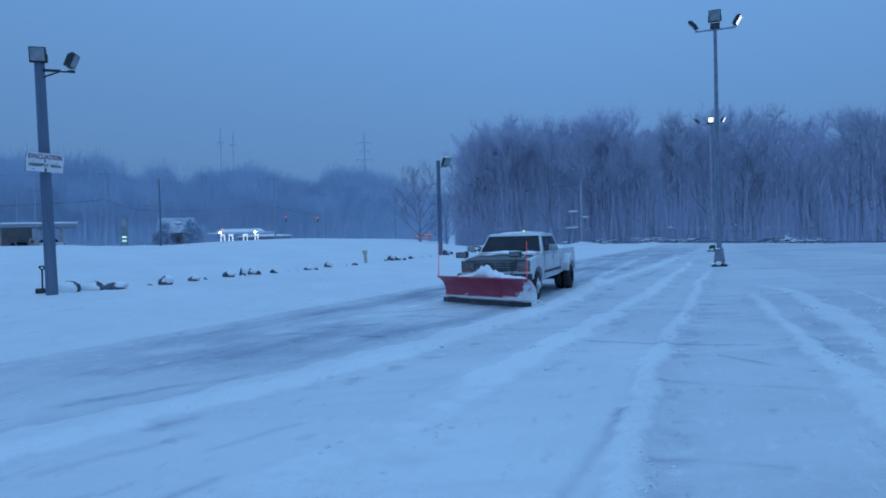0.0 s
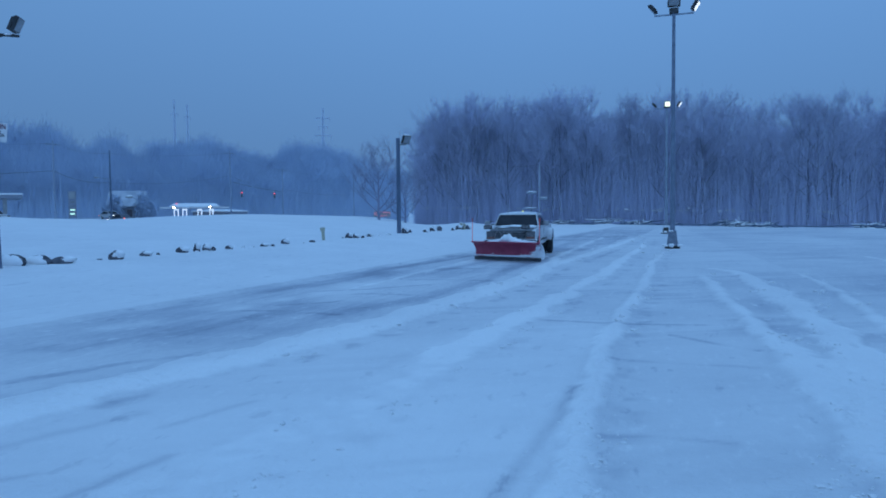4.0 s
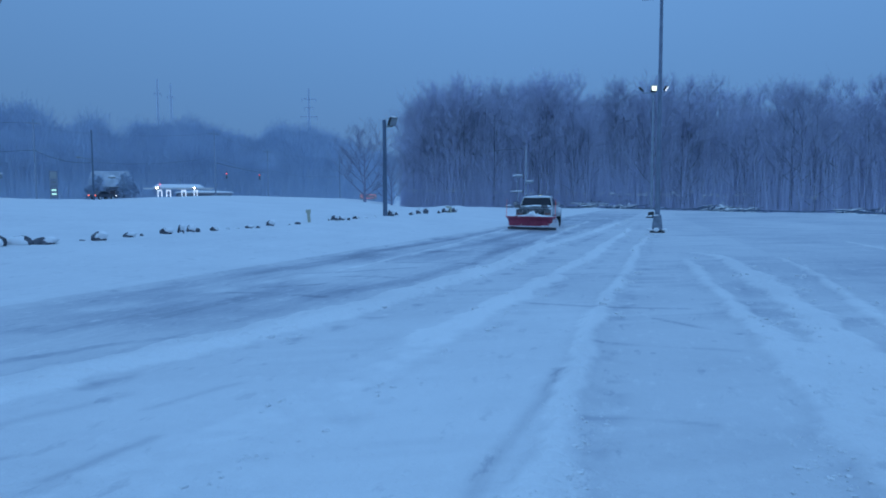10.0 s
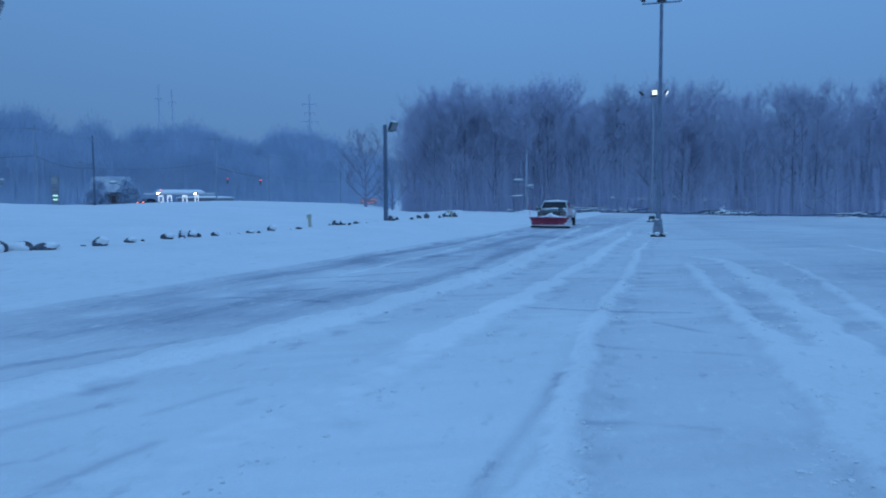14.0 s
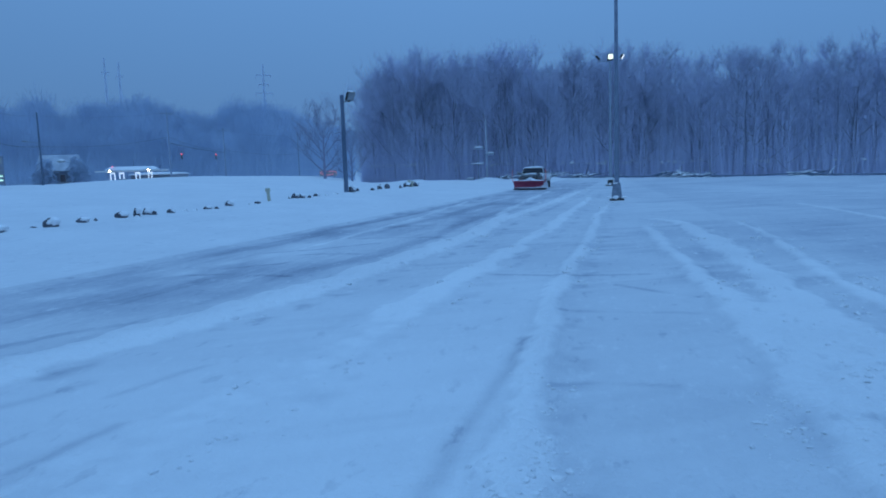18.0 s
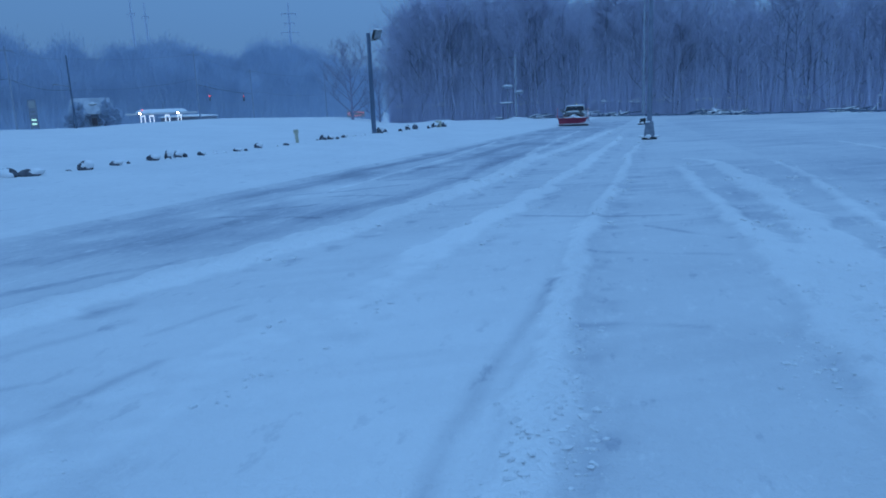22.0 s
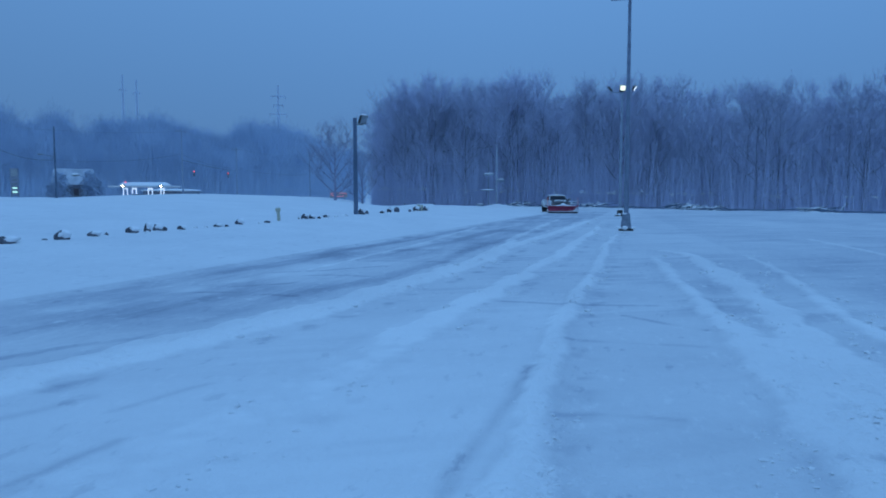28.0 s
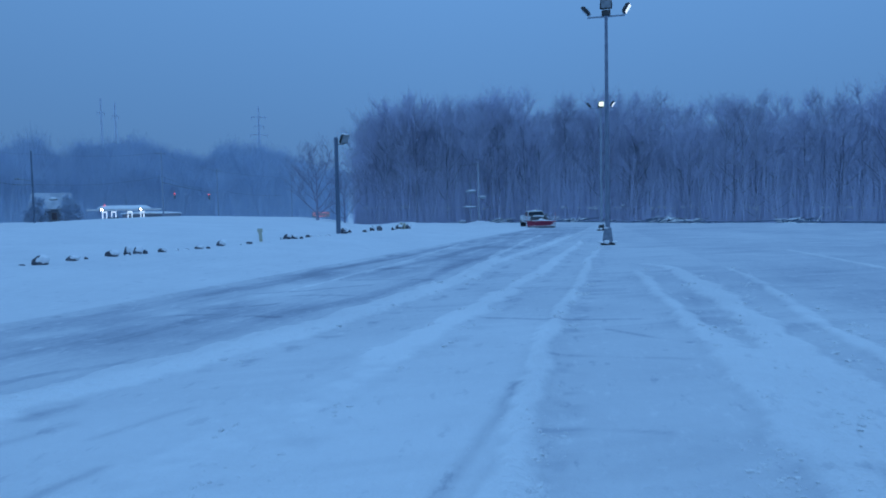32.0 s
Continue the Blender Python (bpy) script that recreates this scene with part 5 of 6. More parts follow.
# ---- the pickup with its snow plough ----
WHITE_PAINT = surface("white_car_paint", (0.52, 0.535, 0.56), (0.68, 0.69, 0.71), 0.45, 0.6, bump=0.03, fine=0.05)
DARK_PAINT = surface("dark_car_paint", (0.038, 0.042, 0.052), (0.08, 0.086, 0.098), 0.45, 0.5, bump=0.03)
TYRE = surface("tyre_rubber", (0.02, 0.02, 0.022), (0.045, 0.045, 0.05), 0.9, 0.1, bump=0.4)
RIM = surface("pale_wheel_steel", (0.52, 0.53, 0.55), (0.72, 0.73, 0.75), 0.45, 0.15, 0.3, bump=0.1)
CHROME = surface("dull_chrome", (0.30, 0.31, 0.33), (0.48, 0.49, 0.50), 0.3, 0.2, 0.7, bump=0.05)
GRILLE = surface("dark_grille_chrome", (0.2, 0.21, 0.235), (0.36, 0.37, 0.39), 0.45, 0.2, 0.4, bump=0.05)
GLASS = surface("car_glass", (0.018, 0.022, 0.03), (0.032, 0.038, 0.05), 0.12, 0.8, bump=0)
GLASS.node_tree.nodes["Principled BSDF"].inputs["Specular IOR Level"].default_value = 0.1
HEADLAMP = surface("headlamp_glass", (0.16, 0.16, 0.17), (0.26, 0.26, 0.27), 0.12, 0.08, bump=0.1)
AMBER = surface("amber_plastic", (0.26, 0.12, 0.10), (0.34, 0.17, 0.14), 0.25, 0.1, bump=0)
PLOUGH_RED = surface("red_plough_paint", (0.33, 0.032, 0.072), (0.46, 0.062, 0.11), 0.4, 0.35, bump=0.12, fine=0.03)


def snowy_plough():
    """The plough's red paint with snow caked along its foot and over one end, ragged at the edge."""
    m = PLOUGH_RED.copy()
    m.name = "snow_caked_plough"
    n, l = m.node_tree.nodes, m.node_tree.links
    b = n["Principled BSDF"]
    red = b.inputs["Base Color"].links[0].from_socket
    tc, xyz, ns = n.new("ShaderNodeTexCoord"), n.new("ShaderNodeSeparateXYZ"), n.new("ShaderNodeTexNoise")
    ns.inputs["Scale"].default_value, ns.inputs["Detail"].default_value, ns.inputs["Roughness"].default_value = 5.0, 6, 0.62
    l.new(tc.outputs["Object"], xyz.inputs[0])
    l.new(tc.outputs["Object"], ns.inputs["Vector"])

    def step(op, a, *rest):
        k = n.new("ShaderNodeMath")
        k.operation = op
        l.new(a, k.inputs[0])
        for i, v in enumerate(rest):
            if isinstance(v, float):
                k.inputs[i + 1].default_value = v
            else:
                l.new(v, k.inputs[i + 1])
        return k.outputs[0]

    foot_band = step("MULTIPLY_ADD", xyz.outputs["Z"], -11.0, 2.2)
    end = step("MULTIPLY_ADD", xyz.outputs["X"], 3.2, -2.9)
    end = step("ADD", end, step("MULTIPLY_ADD", xyz.outputs["Z"], -3.0, 0.8))
    caked = step("MULTIPLY_ADD", ns.outputs[0], 4.5, step("MAXIMUM", foot_band, end))
    r = n.new("ShaderNodeMapRange")
    r.inputs["From Min"].default_value, r.inputs["From Max"].default_value = 2.5, 3.4
    l.new(caked, r.inputs[0])
    mix = n.new("ShaderNodeMixRGB")
    mix.inputs[2].default_value = (0.80, 0.82, 0.84, 1)
    l.new(r.outputs[0], mix.inputs[0])
    l.new(red, mix.inputs[1])
    l.new(mix.outputs[0], b.inputs["Base Color"])
    return m


SNOWY_RED = snowy_plough()
# faint emission added so the stakes' colour looks vivid; they are no lamps
ORANGE = glow("fluorescent_stake", (1.0, 0.13, 0.10), 0.08)
BEACON = glow("beacon_light", (0.95, 0.90, 0.12), 0.7)
WORN_STEEL = surface("worn_black_steel", (0.04, 0.042, 0.05), (0.1, 0.104, 0.115), 0.55, 0.2, 0.5, bump=0.3)


def wheel(parent, x, y, out=1, name="wheel", rim=True):
    w = new(name)
    w.parent = parent
    w.matrix_basis = pose(x, y, 0.39)
    bm = blank()
    prof = ((-0.11, 0.24), (-0.12, 0.33), (-0.10, 0.38), (-0.05, 0.395), (0.05, 0.395), (0.10, 0.38), (0.12, 0.33), (0.11, 0.24))
    n = 28
    rings = [[bm.verts.new((a, r * math.cos(2 * math.pi * k / n), r * math.sin(2 * math.pi * k / n))) for a, r in prof] for k in range(n)]
    for k in range(n):
        p, q = rings[k], rings[(k + 1) % n]
        for j in range(len(prof)):
            bm.faces.new((p[j], q[j], q[(j + 1) % len(prof)], p[(j + 1) % len(prof)]))
    bmesh.ops.recalc_face_normals(bm, faces=bm.faces[:])
    part("tyre", bm, TYRE, w, smooth=False)
    bm = blank()
    dish = 0.085 if rim else -0.02
    rod(bm, (-0.09 * out, 0, 0), (dish * out, 0, 0), 0.245, 0.24, 24)
    rod(bm, (dish * out, 0, 0), ((dish + 0.07) * out, 0, 0), 0.11, 0.085, 16)
    for k in range(8):
        a = 2 * math.pi * k / 8
        rod(bm, (dish * out, 0.16 * math.cos(a), 0.16 * math.sin(a)), ((dish + 0.02) * out, 0.16 * math.cos(a), 0.16 * math.sin(a)), 0.022, 0.022, 6)
    part("rim", bm, RIM, w)
    return w


def build_truck():
    t = thing("pickup_truck", pose(0, 0, 0), "white dual-wheel pickup truck with snow on it and a red plough", "pickup truck")
    # lower body: fenders, doors, sills
    bm = prism(blank(), ((-0.74, 0.62), (-0.80, 0.72), (-0.80, 1.08), (-0.66, 1.14), (0.72, 1.21), (3.20, 1.24), (3.20, 0.52), (0.62, 0.50), (0.50, 0.72), (0.30, 0.86), (0.0, 0.91), (-0.30, 0.86), (-0.50, 0.72), (-0.56, 0.58)), -0.985, 0.985,
               lambda a, z: 0.96 if z > 1.15 or z < 0.55 or a < -0.7 else 1.0)
    part("body", soften(bm, 0.035, 25), WHITE_PAINT, t)
    # bonnet
    bm = prism(blank(), ((-0.80, 1.085), (-0.77, 1.125), (-0.60, 1.165), (0.70, 1.255), (0.70, 1.17), (-0.60, 1.08)), -0.84, 0.84, lambda a, z: 0.97)
    part("bonnet", soften(bm, 0.02, 25), DARK_PAINT, t, "dark bonnet half under snow")
    for k, (a, b, c, sx, sy, sz) in enumerate(((0.05, 0.34, 1.25, 0.48, 0.30, 0.085), (-0.45, 0.10, 1.22, 0.26, 0.2, 0.03), (0.66, 0.30, 1.235, 0.20, 0.40, 0.085), (-0.25, 0.62, 1.26, 0.5, 0.09, 0.05), (0.50, -0.25, 1.185, 0.18, 0.2, 0.03))):
        part("bonnet_snow", lump(blank(), (a, b, c), (sx, sy, sz), 20 + k, 0.3, 3), SNOW, t, smooth=True)
    # cab
    cab = prism(blank(), ((0.70, 1.22), (1.22, 1.78), (1.40, 1.82), (2.78, 1.82), (2.92, 1.78), (3.16, 1.24)), -0.95, 0.95, lambda a, z: 0.80 if z > 1.7 else 1.0)
    part("cab", soften(cab, 0.03, 20), WHITE_PAINT, t)
    part("roof_snow", lump(blank(), (0, 2.08, 1.82), (0.72, 0.80, 0.055), 3, 0.12, 3), SNOW, t, "thin snow on the roof", smooth=True)
    bm = blank()
    q = [bm.verts.new(v) for v in ((-0.86, 0.775, 1.295), (0.86, 0.775, 1.295), (0.735, 1.185, 1.735), (-0.735, 1.185, 1.735))]
    bm.faces.new(q)
    r = bmesh.ops.extrude_face_region(bm, geom=bm.faces[:])
    for v in [g for g in r["geom"] if isinstance(g, bmesh.types.BMVert)]:
        v.co += Vector((0, -0.012, 0.010))
    bmesh.ops.recalc_face_normals(bm, faces=bm.faces[:])
    part("windscreen", bm, GLASS, t)
    for s in (-1, 1):
        for y0, y1, y2, y3, nm in ((0.95, 1.30, 1.92, 1.92, "door_window"), (2.02, 2.02, 2.66, 2.84, "rear_side_window")):
            bm = blank()
            lo, hi = 0.945, 0.80
            q = [bm.verts.new((s * w, y, z)) for w, y, z in ((lo + 0.004, y0, 1.30), (lo + 0.004, y3, 1.30), (hi + 0.004, y2, 1.72), (hi + 0.004, y1, 1.72))]
            bm.faces.new(q)
            r = bmesh.ops.extrude_face_region(bm, geom=bm.faces[:])
            for v in [g for g in r["geom"] if isinstance(g, bmesh.types.BMVert)]:
                v.co.x += s * 0.012
            bmesh.ops.recalc_face_normals(bm, faces=bm.faces[:])
            part(nm, bm, GLASS, t)
        part("door_seam", box(blank(), (s * 0.990, 0.72, 0.9), (0.006, 0.012, 0.66)), DARK_METAL, t)
        part("door_seam", box(blank(), (s * 0.990, 1.97, 0.9), (0.006, 0.012, 0.66)), DARK_METAL, t)
        part("door_handle", box(blank(), (s * 1.0, 1.80, 1.10), (0.03, 0.16, 0.04), 0.01), CHROME, t)
        part("side_moulding", box(blank(), (s * 0.992, 1.85, 0.72), (0.02, 2.4, 0.07), 0.008), DARK_METAL, t)
        m = part("mirror", soften(box(blank(), (s * 1.20, 0.86, 1.40), (0.22, 0.10, 0.18)), 0.03), CHROME, t, "pale towing mirror")
        part("mirror_arm", rod(rod(blank(), (s * 0.94, 0.90, 1.36), (s * 1.14, 0.86, 1.34), 0.016), (s * 0.94, 0.90, 1.46), (s * 1.14, 0.86, 1.46), 0.016), DARK_METAL, m)
    # bed and rear fenders
    bm = prism(blank(), ((3.24, 0.56), (3.24, 1.32), (5.62, 1.32), (5.62, 0.56)), -0.97, 0.97)
    part("bed", soften(bm, 0.03), WHITE_PAINT, t)
    part("bed_snow", lump(blank(), (0, 4.4, 1.30), (0.88, 1.1, 0.14), 8, 0.2, 3), SNOW, t, "snow lying in the bed", smooth=True)
    for s in (-1, 1):
        bm = prism(blank(), ((3.28, 0.62), (3.32, 0.86), (3.50, 1.05), (3.75, 1.14), (4.13, 1.14), (4.40, 1.05), (4.56, 0.86), (4.62, 0.62), (4.50, 0.60), (4.36, 0.80), (4.15, 0.90), (3.75, 0.90), (3.52, 0.80), (3.38, 0.60)), s * 0.95, s * 1.19)
        part("rear_fender", soften(bm, 0.035, 20), WHITE_PAINT, t, "flared white fender over twin wheels")
        part("tail_lamp", box(blank(), (s * 0.90, 5.64, 1.0), (0.14, 0.04, 0.34), 0.01), PLOUGH_RED, t)
    part("rear_bumper", soften(box(blank(), (0, 5.74, 0.62), (1.9, 0.16, 0.18)), 0.03), CHROME, t)
    part("chassis", box(box(blank(), (-0.42, 2.4, 0.52), (0.12, 6.2, 0.16), 0.01), (0.42, 2.4, 0.52), (0.12, 6.2, 0.16), 0.01), WORN_STEEL, t)
    part("axle", rod(rod(blank(), (-0.9, 0, 0.38), (0.9, 0, 0.38), 0.06), (-0.9, 3.94, 0.38), (0.9, 3.94, 0.38), 0.08), WORN_STEEL, t)
    # the front
    g = part("grille", box(blank(), (0, -0.805, 0.95), (1.16, 0.03, 0.26), 0.01), DARK_METAL, t)
    for k in range(4):
        part("grille_bar", box(blank(), (0, -0.826, 0.855 + 0.064 * k), (1.14, 0.022, 0.020), 0.005), GRILLE, g)
    for k in (-0.36, 0.0, 0.36):
        part("grille_post", box(blank(), (k, -0.822, 0.95), (0.018, 0.016, 0.25), 0.004), GRILLE, g)
    for s in (-1, 1):
        h = part("headlamp", soften(box(blank(), (s * 0.755, -0.80, 0.985), (0.31, 0.05, 0.18)), 0.02), HEADLAMP, t)
        part("turn_signal", soften(box(blank(), (s * 0.755, -0.805, 0.845), (0.31, 0.045, 0.075)), 0.012), AMBER, h)
        part("lamp_surround", box(blank(), (s * 0.755, -0.785, 0.95), (0.35, 0.03, 0.30), 0.01), DARK_METAL, h)
    part("front_bumper", soften(box(blank(), (0, -0.90, 0.66), (2.0, 0.20, 0.20)), 0.04), WORN_STEEL, t, "dark front bumper")
    # white paint stands for the bright chrome top of the bumper
    part("bumper_top", soften(box(blank(), (0, -0.895, 0.775), (1.96, 0.17, 0.035)), 0.012), WHITE_PAINT, t, "white strip for the bumper's bright upper edge")
    part("valance", box(blank(), (0, -0.70, 0.52), (1.6, 0.2, 0.16), 0.02), WORN_STEEL, t)
    part("beacon", rod(blank(), (0.10, 2.0, 1.85), (0.10, 2.0, 1.92), 0.04, 0.03, 12), BEACON, t, "small lit roof beacon")
    # plough mount with its own lights
    mount = part("plough_frame", rod(rod(rod(blank(), (-0.42, -0.95, 0.45), (0, -1.55, 0.32), 0.05), (0.42, -0.95, 0.45), (0, -1.55, 0.32), 0.05), (-0.42, -0.98, 0.42), (0.42, -0.98, 0.42), 0.05), WORN_STEEL, t)
    for s in (-1, 1):
        part("light_post", rod(blank(), (s * 0.40, -1.0, 0.45), (s * (0.78 if s < 0 else 0.62), -0.96, 1.20), 0.010), WORN_STEEL, mount)
        pod = part("plough_light", soften(box(blank(), (s * (0.84 if s < 0 else 0.60), -0.98, 1.27), (0.32, 0.16, 0.15)), 0.03), DARK_METAL, mount)
        part("lens", soften(box(blank(), (s * (0.84 if s < 0 else 0.60), -1.065, 1.27), (0.26, 0.02, 0.10)), 0.01), HEADLAMP, pod)
    part("lift_bar", rod(rod(blank(), (-0.40, -1.0, 0.85), (0.40, -1.0, 0.85), 0.03), (0, -1.0, 0.85), (0, -1.5, 0.40), 0.025), WORN_STEEL, mount)
    # the plough, turned to one side
    p = new("snow_plough")
    p.parent = t
    p.matrix_basis = pose(0, -1.90, 0.03, 0, 0, -27)
    half = 1.55
    arc = []
    for k in range(11):
        a = radians(-38 + 92 * k / 10)
        arc.append((0.30 - 0.50 * math.cos(a) + 0.10, 0.35 + 0.42 * math.sin(a)))
    arc = [(-(y - 0.0) * -1 + 0.0, z) for y, z in arc]
    # hollow side faces forward (-y)
    front = [(0.10 - (y + 0.10) * 1.0, z) for y, z in arc]
    front = [(y + 0.13 * (1 - min(z / 0.7, 1.0)), z) for y, z in front]
    prof = front + [(y + 0.025, z) for y, z in front[::-1]]
    mb = part("moldboard", prism(blank(), prof, -half, half), SNOWY_RED, p, "curved red mouldboard caked with snow")
    lo, hi = front[0], front[-1]
    part("top_rim", rod(blank(), (-half, hi[0], hi[1]), (half, hi[0], hi[1]), 0.022), PLOUGH_RED, p)
    part("cutting_edge", box(blank(), (-0.05, lo[0] - 0.015, 0.065), (2 * half - 0.1, 0.022, 0.13), 0.004), WORN_STEEL, p, "black steel cutting edge")
    for k in (-0.9, -0.3, 0.3, 0.9):
        part("rib", prism(blank(), [(y + 0.03, z) for y, z in front] + [(y + 0.11, z) for y, z in front[::-1]], k - 0.012, k + 0.012), PLOUGH_RED, p)
    for k in range(9):
        part("bolt", rod(blank(), (-1.2 + 0.3 * k, lo[0] - 0.02, 0.09), (-1.2 + 0.3 * k, lo[0] - 0.04, 0.09), 0.018, 0.018, 6), WORN_STEEL, p)
    for s in (-1, 1):
        part("marker_stake", rod(blank(), (s * (half - 0.04), hi[0], hi[1] - 0.04), (s * (half - 0.04), hi[0] + 0.02, hi[1] + 0.90), 0.011, 0.009, 8), ORANGE, p, "fluorescent orange marker stake")
    # snow caught on it
    heap, n_along, n_over = blank(), 72, 9
    rows = []
    for i in range(n_along + 1):   # one crumbly drift along the rim, highest near its middle
        a = -0.95 + 2.15 * i / n_along
        tall = 0.15 * math.exp(-((a + 0.08) / 0.22) ** 2) + 0.13 * math.exp(-((a - 0.05) / 0.55) ** 2) + 0.07
        row = []
        for k in range(n_over + 1):
            v = 2 * k / n_over - 1
            q = Vector((a * 7, v * 2, 3.0))
            rough = 0.72 + 0.34 * noise.noise(q) + 0.26 * noise.noise(q * 2.7)
            row.append(heap.verts.new((a + 0.02 * noise.noise(q * 3), hi[0] + 0.24 + 0.15 * v, hi[1] - 0.03 + max(tall * rough, 0.01) * (1 - v * v) ** 0.7 * 1.35)))
        rows.append(row)
    for p0, p1 in zip(rows, rows[1:]):
        for k in range(n_over):
            heap.faces.new((p0[k], p1[k], p1[k + 1], p0[k + 1]))
    heap.faces.new([r[0] for r in rows] + [r[-1] for r in rows[::-1]])
    heap.faces.new(rows[0])
    heap.faces.new(rows[-1])
    bmesh.ops.recalc_face_normals(heap, faces=heap.faces[:])
    part("snow_heap", heap, SNOW, p, "crumbly snow heaped on the plough's rim", smooth=True)
    part("snow_streak", lump(blank(), (0, front[1][0] - 0.005, front[1][1] + 0.02), (half * 0.98, 0.02, 0.035), 7, 0.5, 4), SNOW, p, smooth=True)
    part("snow_patch", lump(lump(lump(blank(), (1.25, front[4][0] + 0.02, 0.30), (0.20, 0.05, 0.22), 9, 0.5, 4), (1.05, front[2][0] + 0.015, 0.18), (0.40, 0.04, 0.09), 11, 0.5, 4), (1.32, front[7][0] + 0.02, 0.52), (0.09, 0.04, 0.09), 12, 0.5, 3), SNOW, p, "snow stuck to the end of the plough", smooth=True)
    for a, b, c, d in ((-0.75, 0.22, 0.10, 0.04), (0.1, 0.2, 0.14, 0.03), (0.55, 0.21, 0.12, 0.04)):
        part("snow_patch", lump(blank(), (a, front[3][0] + 0.01, b), (c, 0.02, d), int(a * 10) + 40, 0.4, 2), SNOW, p, smooth=True)
    wheels = [wheel(t, s * 0.86, 0.0, s) for s in (-1, 1)]
    for s in (-1, 1):
        wheels += [wheel(t, s * 1.05, 3.94, s, "rear_wheel", False), wheel(t, s * 0.78, 3.94, s, "inner_wheel", False)]
    return t, wheels


TRUCK, WHEELS = build_truck()
TRUCK.scale = (0.95, 0.95, 0.93)

# seconds, bearing and distance of the plough from the camera's stand, and the bearing in which the truck backs away
TRUCK_WAY = ((0, 3.25, 16.2, 20.5), (1, 5.07, 18.3, 19.75), (2, 6.45, 20.4, 19), (4, 8.65, 24.2, 17.5), (7, 10.6, 29.2, 17), (9, 11.4, 32.8, 17), (11, 12.3, 36.8, 18.5), (14, 13.3, 42.8, 19.5),
             (17, 14.5, 49.2, 20.5), (20, 15.5, 56.0, 20), (23, 16.1, 60.6, 18.5), (25, 16.4, 63.4, 16), (26.5, 16.65, 64.0, 11.5), (28, 16.8, 64.6, 7), (30, 16.7, 66.4, 6), (32, 16.5, 68.8, 5.5))


def truck_at(t):
    """The truck's pose on the ground at t seconds."""
    ts = [r[0] for r in TRUCK_WAY]
    k = [float(smooth_through(ts, [r[i] for r in TRUCK_WAY], t)) for i in (1, 2, 3)]
    x, y = k[1] * math.sin(radians(k[0])), k[1] * math.cos(radians(k[0]))
    return pose(x, y, 0.0, 0, 0, -k[2]) @ pose(0, 1.90 * 0.95, 0)


def smooth_through(ts, vs, t):
    """A cubic through the stops, flat-limited so that it does not overshoot."""
    ts, vs = np.array(ts, float), np.array(vs, float)
    slope = np.gradient(vs, ts)
    i = int(np.clip(np.searchsorted(ts, t) - 1, 0, len(ts) - 2))
    h = ts[i + 1] - ts[i]
    u = (t - ts[i]) / h
    return (2 * u ** 3 - 3 * u * u + 1) * vs[i] + (u ** 3 - 2 * u * u + u) * h * slope[i] + (3 * u * u - 2 * u ** 3) * vs[i + 1] + (u ** 3 - u * u) * h * slope[i + 1]

# ---- cars on the street ----
CAR_SILVER = surface("silver_car_paint", (0.35, 0.36, 0.38), (0.48, 0.49, 0.51), 0.35, 0.5, 0.3, bump=0.02)
CAR_DARK = surface("dark_blue_car_paint", (0.04, 0.05, 0.07), (0.07, 0.08, 0.11), 0.35, 0.5, 0.2, bump=0.02)
CAR_LIGHT = glow("car_headlight", (1.0, 0.96, 0.88), 2.2)
TAIL_LIGHT = glow("car_tail_light", (1.0, 0.16, 0.08), 2.6)


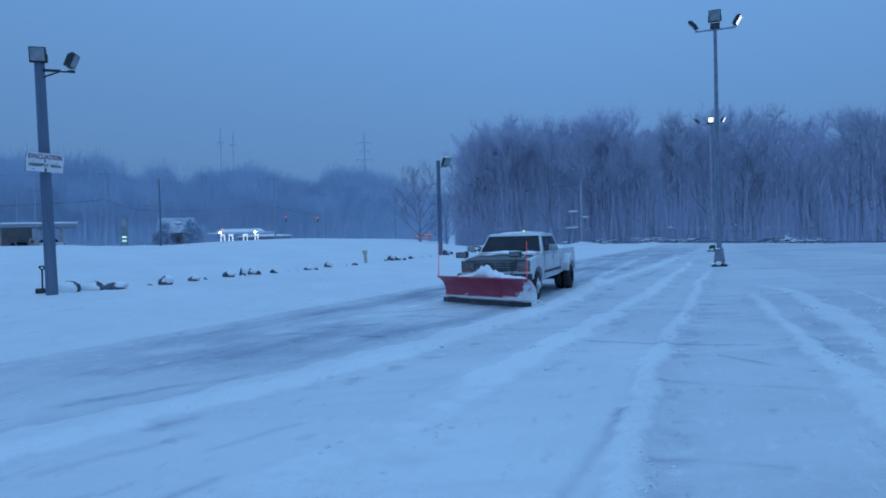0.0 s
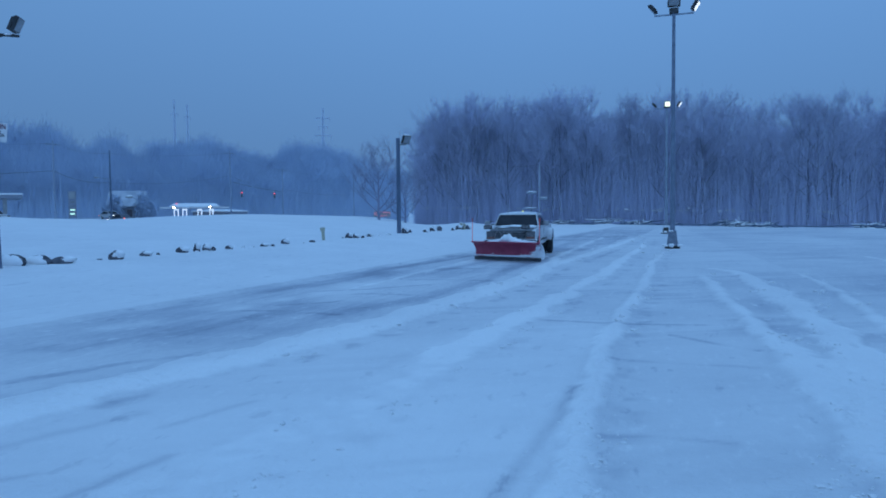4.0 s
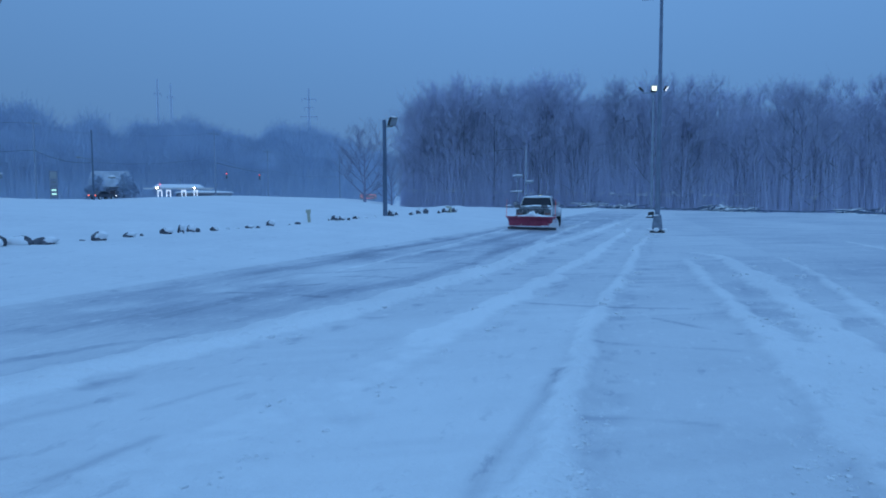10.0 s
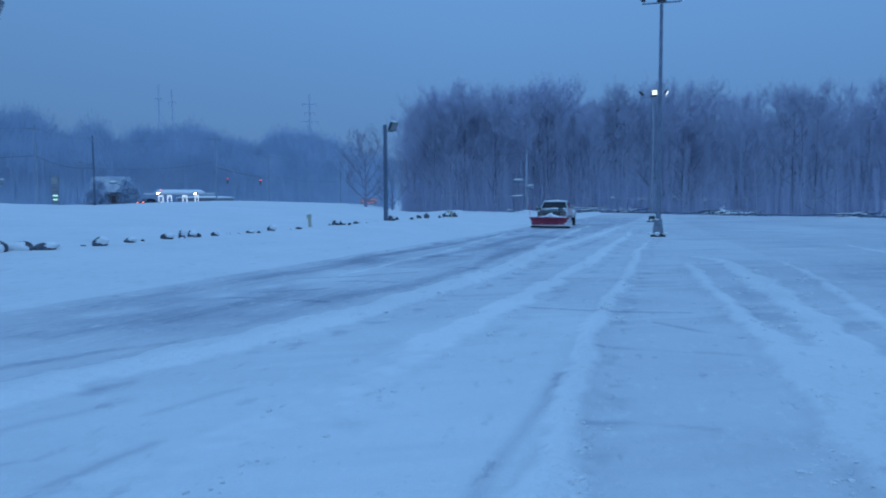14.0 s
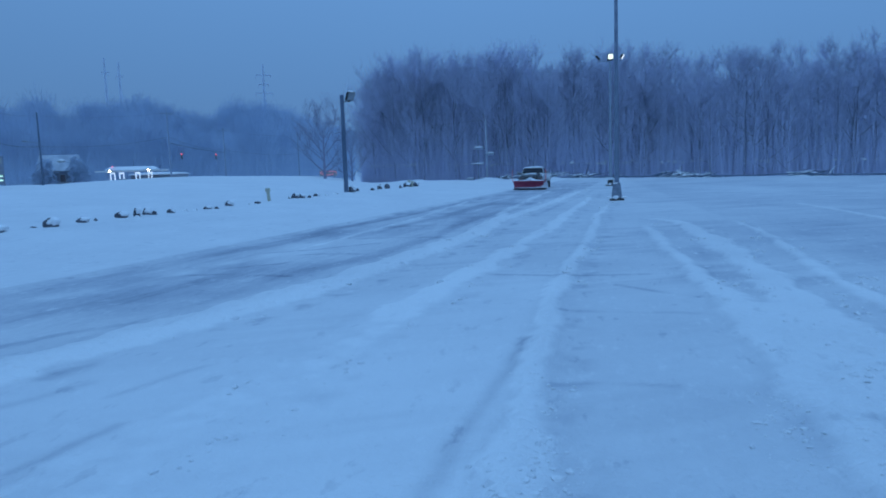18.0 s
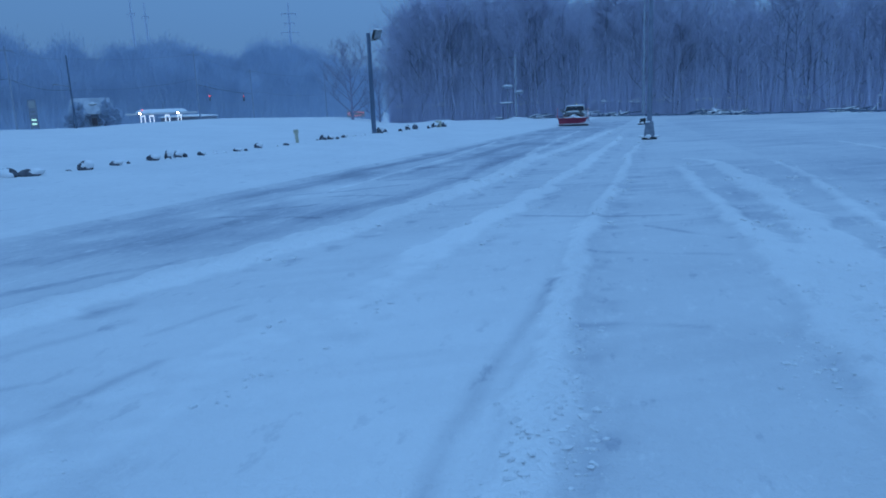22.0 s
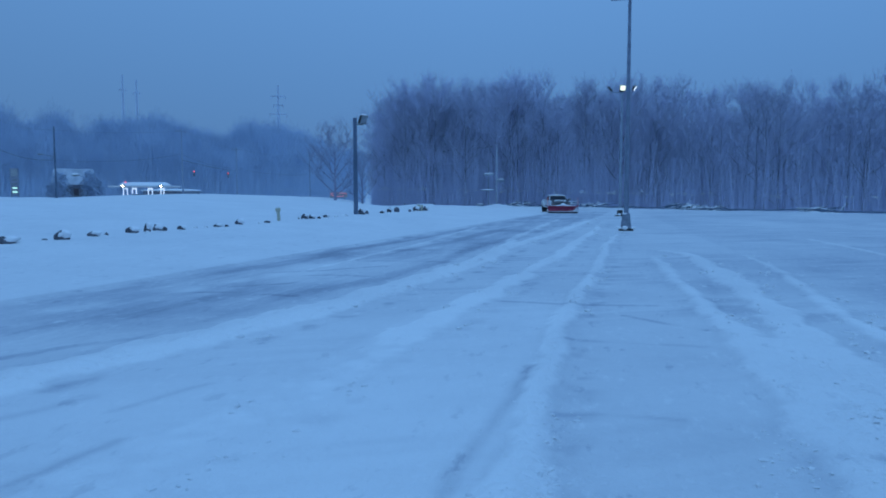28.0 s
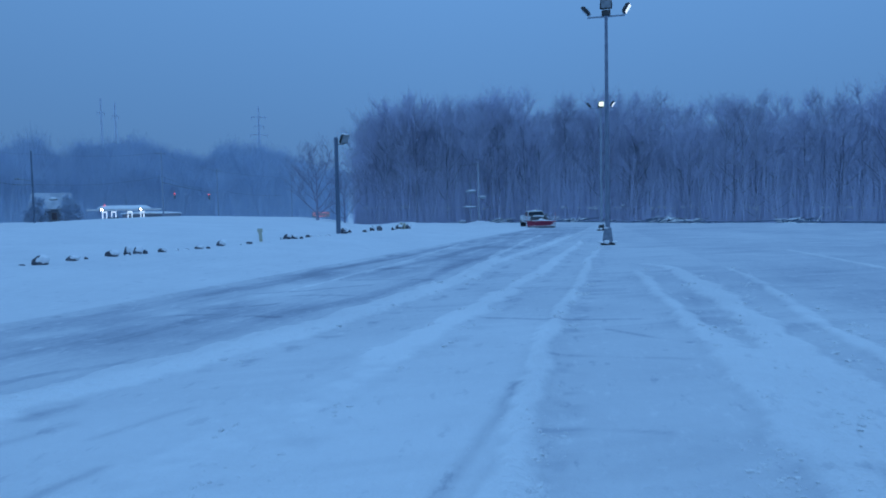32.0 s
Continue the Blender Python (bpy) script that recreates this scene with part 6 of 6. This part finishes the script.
def small_car(m, paint, label, lit, snow=False):
    """A saloon that faces along its own -y."""
    t = thing("car", m, label, "car")
    bm = prism(blank(), ((-2.2, 0.35), (-2.25, 0.62), (-1.2, 0.86), (1.7, 0.90), (2.2, 0.84), (2.25, 0.40)), -0.88, 0.88, lambda a, z: 0.94 if abs(a) > 2 else 1.0)
    part("body", soften(bm, 0.06, 20), paint, t)
    bm = prism(blank(), ((-1.05, 0.86), (-0.35, 1.38), (0.95, 1.42), (1.65, 0.88)), -0.82, 0.82, lambda a, z: 0.80 if z > 1 else 1.0)
    part("cabin", soften(bm, 0.05, 20), paint, t)
    bm = prism(blank(), ((-1.0, 0.93), (-0.40, 1.35), (-0.42, 1.36), (-1.03, 0.94)), -0.66, 0.66, lambda a, z: 0.90 if z > 1.1 else 1.0)
    part("windscreen", bm, GLASS, t)
    for s in (-1, 1):
        bm = blank()
        f = bm.faces.new([bm.verts.new((s * w, y, z)) for w, y, z in ((0.815, -0.85, 0.92), (0.815, 1.45, 0.94), (0.69, 0.90, 1.34), (0.69, -0.30, 1.32))])
        r = bmesh.ops.extrude_face_region(bm, geom=[f])
        for v in [g for g in r["geom"] if isinstance(g, bmesh.types.BMVert)]:
            v.co.x += s * 0.02
        bmesh.ops.recalc_face_normals(bm, faces=bm.faces[:])
        part("side_window", bm, GLASS, t)
        part("headlight", soften(box(blank(), (s * 0.62, -2.22, 0.66), (0.34, 0.10, 0.16)), 0.03), CAR_LIGHT if lit else HEADLAMP, t)
        part("tail_light", soften(box(blank(), (s * 0.64, 2.22, 0.72), (0.34, 0.08, 0.16)), 0.02), TAIL_LIGHT if lit else AMBER, t)
        for y in (-1.35, 1.35):
            w = part("wheel", rod(blank(), (s * 0.66, y, 0.31), (s * 0.88, y, 0.31), 0.31, 0.31, 20), TYRE, t)
            part("hubcap", rod(blank(), (s * 0.88, y, 0.31), (s * 0.90, y, 0.31), 0.19, 0.17, 16), RIM, w)
    if snow:
        part("roof_snow", lump(blank(), (0, 0.3, 1.42), (0.64, 0.68, 0.10), 4, 0.15, 3), SNOW, t, smooth=True)
        part("bonnet_snow", lump(blank(), (0, -1.6, 0.82), (0.75, 0.55, 0.08), 5, 0.15, 3), SNOW, t, smooth=True)
    return t


def on_street(deg, dist, turn):
    x, y = by_bearing(deg, dist)
    return pose(x, y, ground_at(x, y), 0, 0, turn)


small_car(on_street(-29.6, 108, 60), SIGN_WHITE, "white parked car under snow beside the canopy", False, True)
COMING_CAR = small_car(on_street(-31.5, 110, 55), CAR_SILVER, "silver car with lit headlights driving along the street", True)
LEAVING_CAR = small_car(on_street(-17.0, 114, -125), CAR_DARK, "dark car with red tail lights driving along the street", True)
COMING_WAY = ((0, -31.5, 110, 50), (2, -27.2, 117, 48), (4, -22.25, 124, 50), (6, -17.5, 126, 55), (9, -13.5, 127, 60), (14, -12.2, 127, 62), (32, -12, 127, 62))
LEAVING_WAY = ((0, -18.5, 118, 232), (4, -21.6, 116, 232), (6.5, -24.05, 114, 215), (7.5, -23.75, 116, 185), (8.5, -23.2, 119, 165), (11, -20.5, 138, 155), (16, -17.5, 148, 150), (32, -17, 150, 148))

# ---- what moves ----
def motions():
    times = [k * 0.2 for k in range(161)]
    poses = [truck_at(t) for t in times]
    walk(TRUCK, [(t, m) for t, m in list(zip(times, poses))[::2]])
    rolled, angles = 0.0, [0.0]
    for a, b in zip(poses, poses[1:]):
        rolled += (b.translation - a.translation).length / 0.37
        angles.append(math.degrees(rolled))
    for w in WHEELS:
        x, y = w.location.x, w.location.y
        walk(w, [(t, pose(x, y, 0.39, -a)) for t, a in zip(times, angles)])

    for car, way in ((COMING_CAR, COMING_WAY), (LEAVING_CAR, LEAVING_WAY)):
        ts = [r[0] for r in way]
        rows = []
        for k in range(33):
            d, r, a = (float(smooth_through(ts, [w[i] for w in way], k)) for i in (1, 2, 3))
            rows.append((k, on_street(d, r, a)))
        walk(car, rows)


motions()
